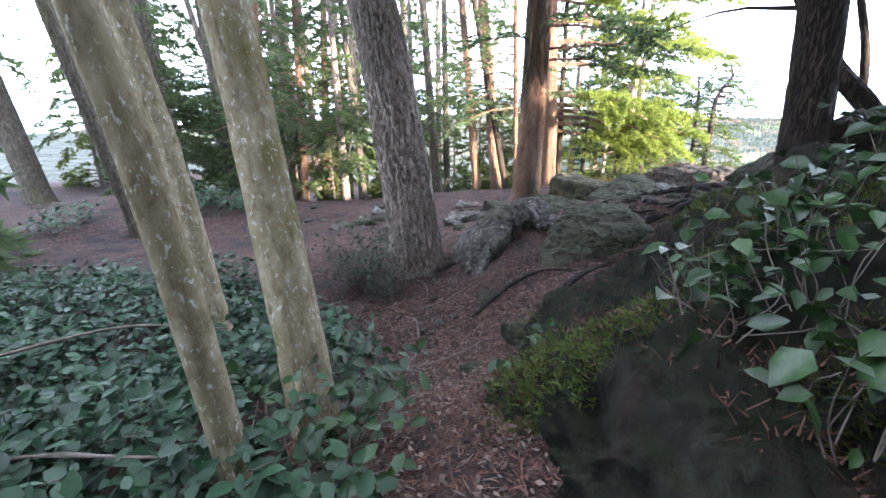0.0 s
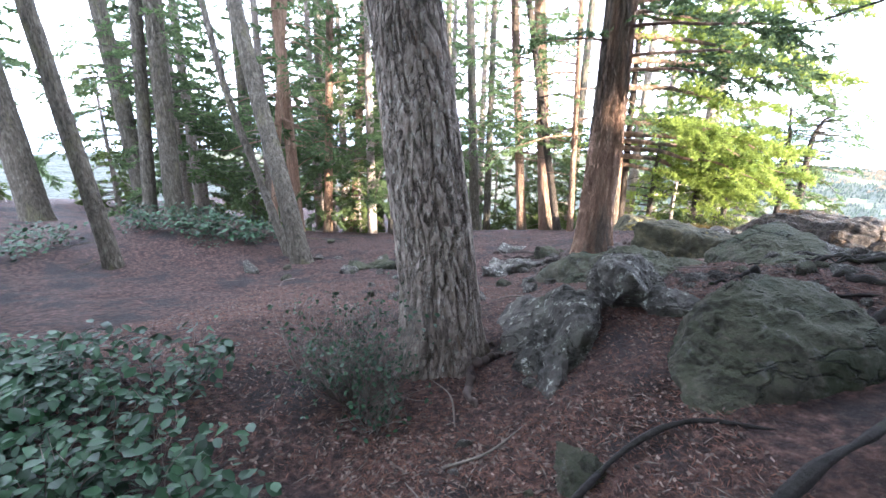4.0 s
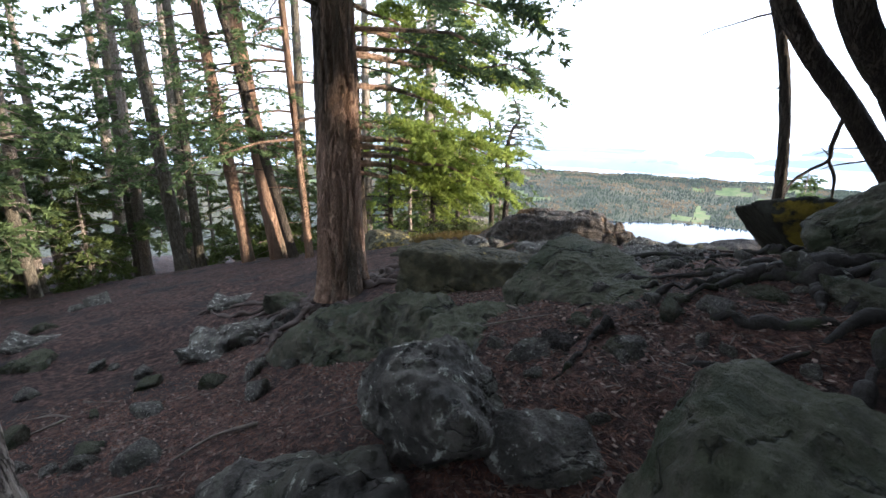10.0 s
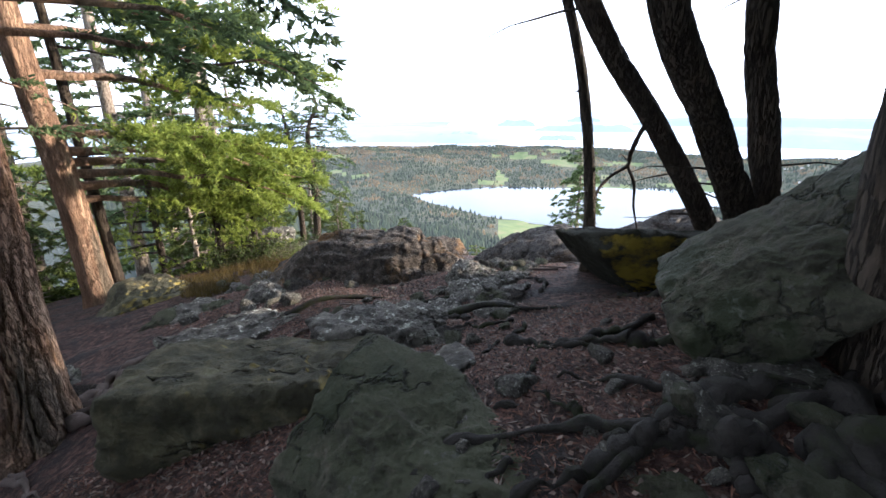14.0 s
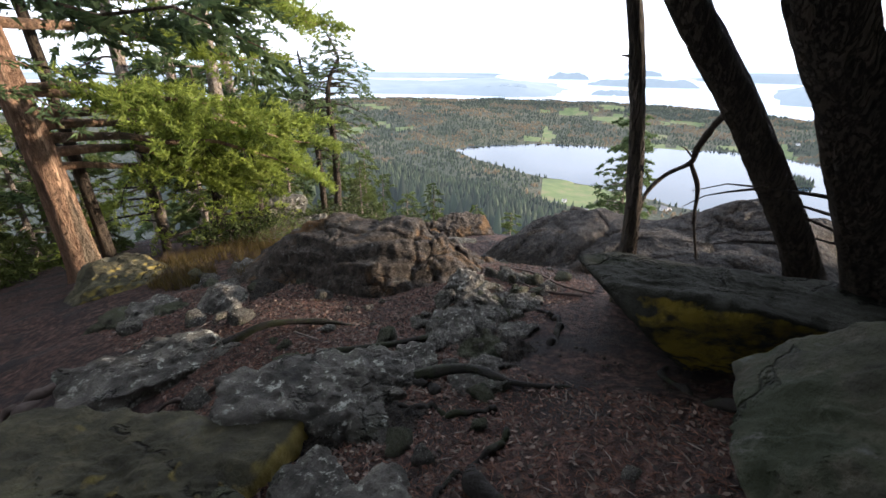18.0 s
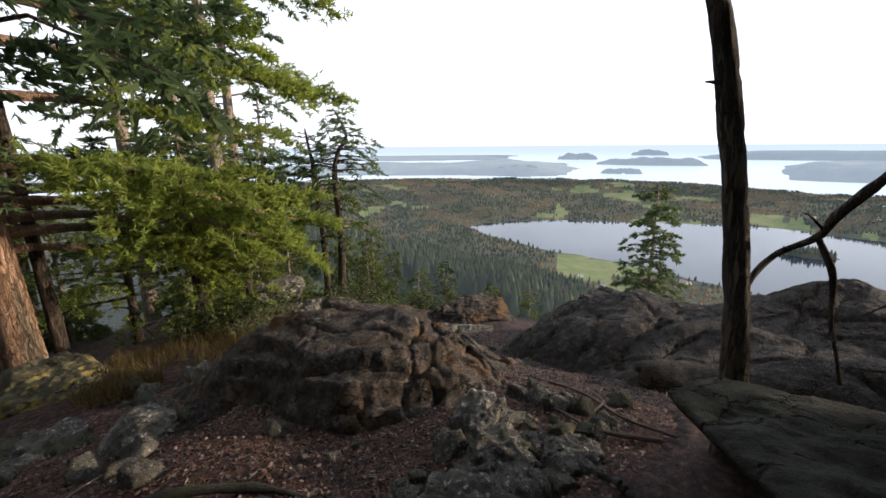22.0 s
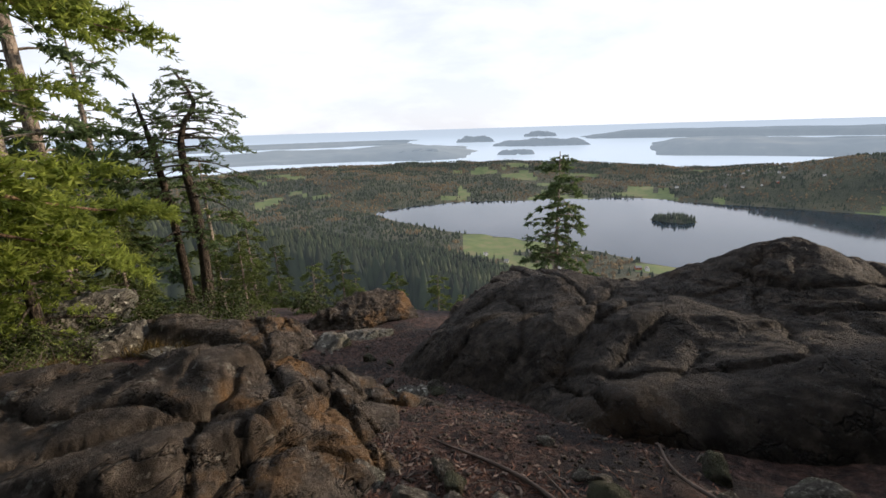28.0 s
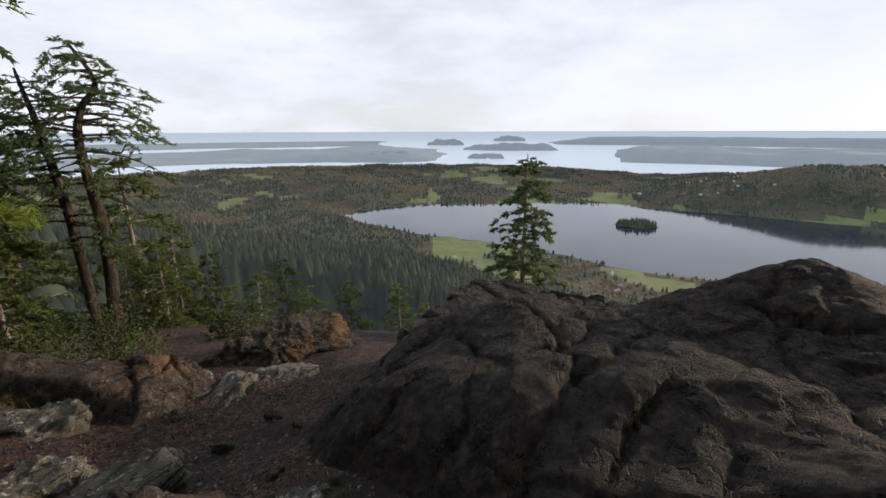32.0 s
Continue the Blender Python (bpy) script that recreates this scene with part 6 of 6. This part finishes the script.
for count, (x0, x1, y0, y1), big in ((12, (4.3, 5.9, 6.7, 7.9), 0.6), (8, (3.6, 4.6, 6.9, 8.4), 0.5), (4, (1.9, 2.7, 5.3, 6.0), 0.3), (6, (3.6, 5.2, 9.0, 11.0), 0.8), (9, (7.6, 9.6, 10.2, 12.6), 1.0), (6, (5.0, 6.6, 9.6, 11.5), 0.9), (7, (0.6, 3.0, 9.2, 11.0), 1.0),
                                    (5, (6.6, 7.6, 9.6, 11.6), 0.8), (7, (-2.5, 0.6, 9.5, 12.0), 0.8), (4, (0.2, 1.0, 2.4, 4.0), 0.4), (9, (3.0, 4.3, 4.9, 5.6), 0.4)):
    for k in range(count):
        lay(LEDGES, "ledge_rock", STREW.uniform(x0, x1), STREW.uniform(y0, y1), big * STREW.uniform(0.5, 1.0), 0.1, STREW, "low cracked ledge of rock bedded in soil", "rock ledges", 12)

# ---- fallen sticks and bare roots ----
FALL = np.random.RandomState(44)


def stick(points, r0, mat, label, name="fallen_stick", category="stick"):
    p = curve_points([(x, y, gz(x, y) + h) for x, y, h in points], 22)
    v, f = tube(p, np.linspace(r0, r0 * 0.4, 22), 7, 0.8, FALL.randint(99))
    at = p[0]
    ob = array_object(name, v - at, f, mat, True)
    ob.location = at
    return tagged(ob, label, category, "sticks and roots on the ground")


for k in range(26):
    x, y = ((FALL.uniform(-0.3, 1.2), FALL.uniform(1.5, 4.5)) if k % 3 == 0 else (FALL.uniform(-3.5, 1.5), FALL.uniform(5.5, 10)) if k % 3 == 1 else (FALL.uniform(1.5, 6.5), FALL.uniform(6.0, 10.0)))
    a, L = FALL.uniform(0, 6.28), FALL.uniform(0.25, 0.8)
    stick([(x, y, 0.015), (x + L * 0.5 * math.cos(a), y + L * 0.5 * math.sin(a), 0.03), (x + L * math.cos(a + 0.2), y + L * math.sin(a + 0.2), 0.015)], FALL.uniform(0.006, 0.014), TWIG, "bare dead stick lying on the soil")
stick([(-2.2, 1.0, 0.3), (-1.6, 1.2, 0.32), (-1.0, 1.15, 0.26)], 0.014, TWIG, "thin dead stick caught in the salal")
stick([(-2.4, 1.9, 0.42), (-1.9, 2.3, 0.45), (-1.4, 2.55, 0.4)], 0.012, TWIG, "bleached dead stick caught in the salal")
for pts, r0 in (([(4.05, 8.9, 0.0), (4.35, 8.75, 0.09), (4.7, 8.5, 0.03), (4.9, 8.2, -0.02)], 0.035), ([(4.4, 8.1, 0.0), (4.7, 7.75, 0.05), (5.1, 7.5, 0.02), (5.3, 7.1, -0.02)], 0.03), ([(4.5, 7.4, 0.0), (4.75, 7.0, 0.06), (4.8, 6.7, 0.03), (5.0, 6.4, -0.02)], 0.04),
                ([(0.35, 3.6, 0.0), (0.75, 3.9, 0.04), (1.1, 4.0, 0.02), (1.5, 3.9, -0.02)], 0.022), ([(0.9, 3.3, 0.0), (1.3, 3.55, 0.07), (1.7, 3.75, 0.06), (2.2, 4.1, 0.0)], 0.03)):
    stick(pts, r0, SHADEDROOT, "dark gnarled root breaking through the soil", "bare_root", "root")
for pts, r0 in (([(6.5, 6.95, 0.03), (6.6, 7.3, 0.02), (6.9, 7.75, 0.02), (7.1, 8.35, 0.0)], 0.016), ([(6.4, 7.0, 0.03), (6.3, 7.35, 0.03), (6.45, 7.7, 0.02), (6.4, 8.0, 0.0)], 0.012), ([(6.55, 6.8, 0.03), (6.9, 6.95, 0.03), (7.2, 7.2, 0.03), (7.55, 7.3, 0.02)], 0.013),
                ([(6.3, 7.3, 0.02), (6.15, 7.5, 0.05), (6.05, 7.42, 0.02), (5.95, 7.2, 0.0)], 0.012), ([(6.6, 7.5, 0.02), (6.75, 7.5, 0.03), (7.0, 7.7, 0.01)], 0.009)):
    stick(pts, r0, ROOT, "weathered grey root winding over the rock", "bare_root", "root")

# dry grass on the ledges
def grass(n, spots, seed, label):
    r = np.random.RandomState(seed)
    s = np.array(spots)[r.randint(0, len(spots), n)]
    a, d = r.uniform(0, 6.28, n), s[:, 2] * np.sqrt(r.uniform(0, 1, n))
    x, y = s[:, 0] + d * np.cos(a), s[:, 1] + d * np.sin(a)
    c = np.stack([x, y, ground(x, y)], 1)
    h = r.uniform(0.06, 0.2, n)
    lean = np.stack([r.normal(0, 0.4, n), r.normal(0, 0.4, n), np.ones(n)], 1) * h[:, None]
    b = r.uniform(0, 6.28, n)
    w = np.stack([np.cos(b), np.sin(b), np.zeros(n)], 1) * 0.004
    v = np.stack([c - w, c + w, c + lean], 1).reshape(-1, 3)
    return tagged(array_object("dry_grass", v, np.arange(3 * n).reshape(-1, 3), GRASS), label, "grass", kind="stuff")


grass(9000, ((6.3, 12.1, 0.5), (6.6, 12.8, 0.4), (5.9, 11.6, 0.6), (5.4, 10.8, 0.4), (7.9, 12.9, 0.5), (5.2, 12.6, 0.7), (6.3, 12.6, 0.6), (4.6, 11.6, 0.4)), 6, "dry orange-brown grass on the ledges")


# moss and needles on the bank
def bank_cover(bank, n, name, mat, tall, label, category, seed):
    r = np.random.RandomState(seed)
    m = bank.matrix_basis
    polys = bank.data.polygons
    pick = r.randint(0, len(polys), n * 4)
    out = []
    for i in pick:
        q = polys[int(i)]
        c, up = m @ q.center, m.to_3x3() @ q.normal
        if up.z > 0.15 and VALUE(np.array([[c.x * 2.2, c.y * 2.2, 0.4 + seed]]))[0] > -0.05:
            out.append((*c, *up))
        if len(out) == n:
            break
    o = np.array(out)
    k = len(o)
    c = o[:, :3] + r.normal(0, 0.02, (k, 3))
    way = o[:, 3:] * tall[0] + r.normal(0, 1, (k, 3)) * tall[1]
    side = np.cross(way, r.normal(size=(k, 3)))
    side *= 0.004 / (np.linalg.norm(side, axis=1)[:, None] + 1e-9)
    v = np.stack([c - side, c + side, c + way], 1).reshape(-1, 3)
    return tagged(array_object(name, v, np.arange(3 * k).reshape(-1, 3), mat), label, category, kind="stuff")


for rock_body, share in ((bank, 1.0), (foot, 0.45)):
    bank_cover(rock_body, int(30000 * share), "moss", MOSS, (0.035, 0.016), "patchy green moss on the dark rock bank", "moss", 1)
    bank_cover(rock_body, int(9000 * share), "bank_needles", LITTER, (0.006, 0.03), "red-brown needles caught on the rock bank", "needles", 2)
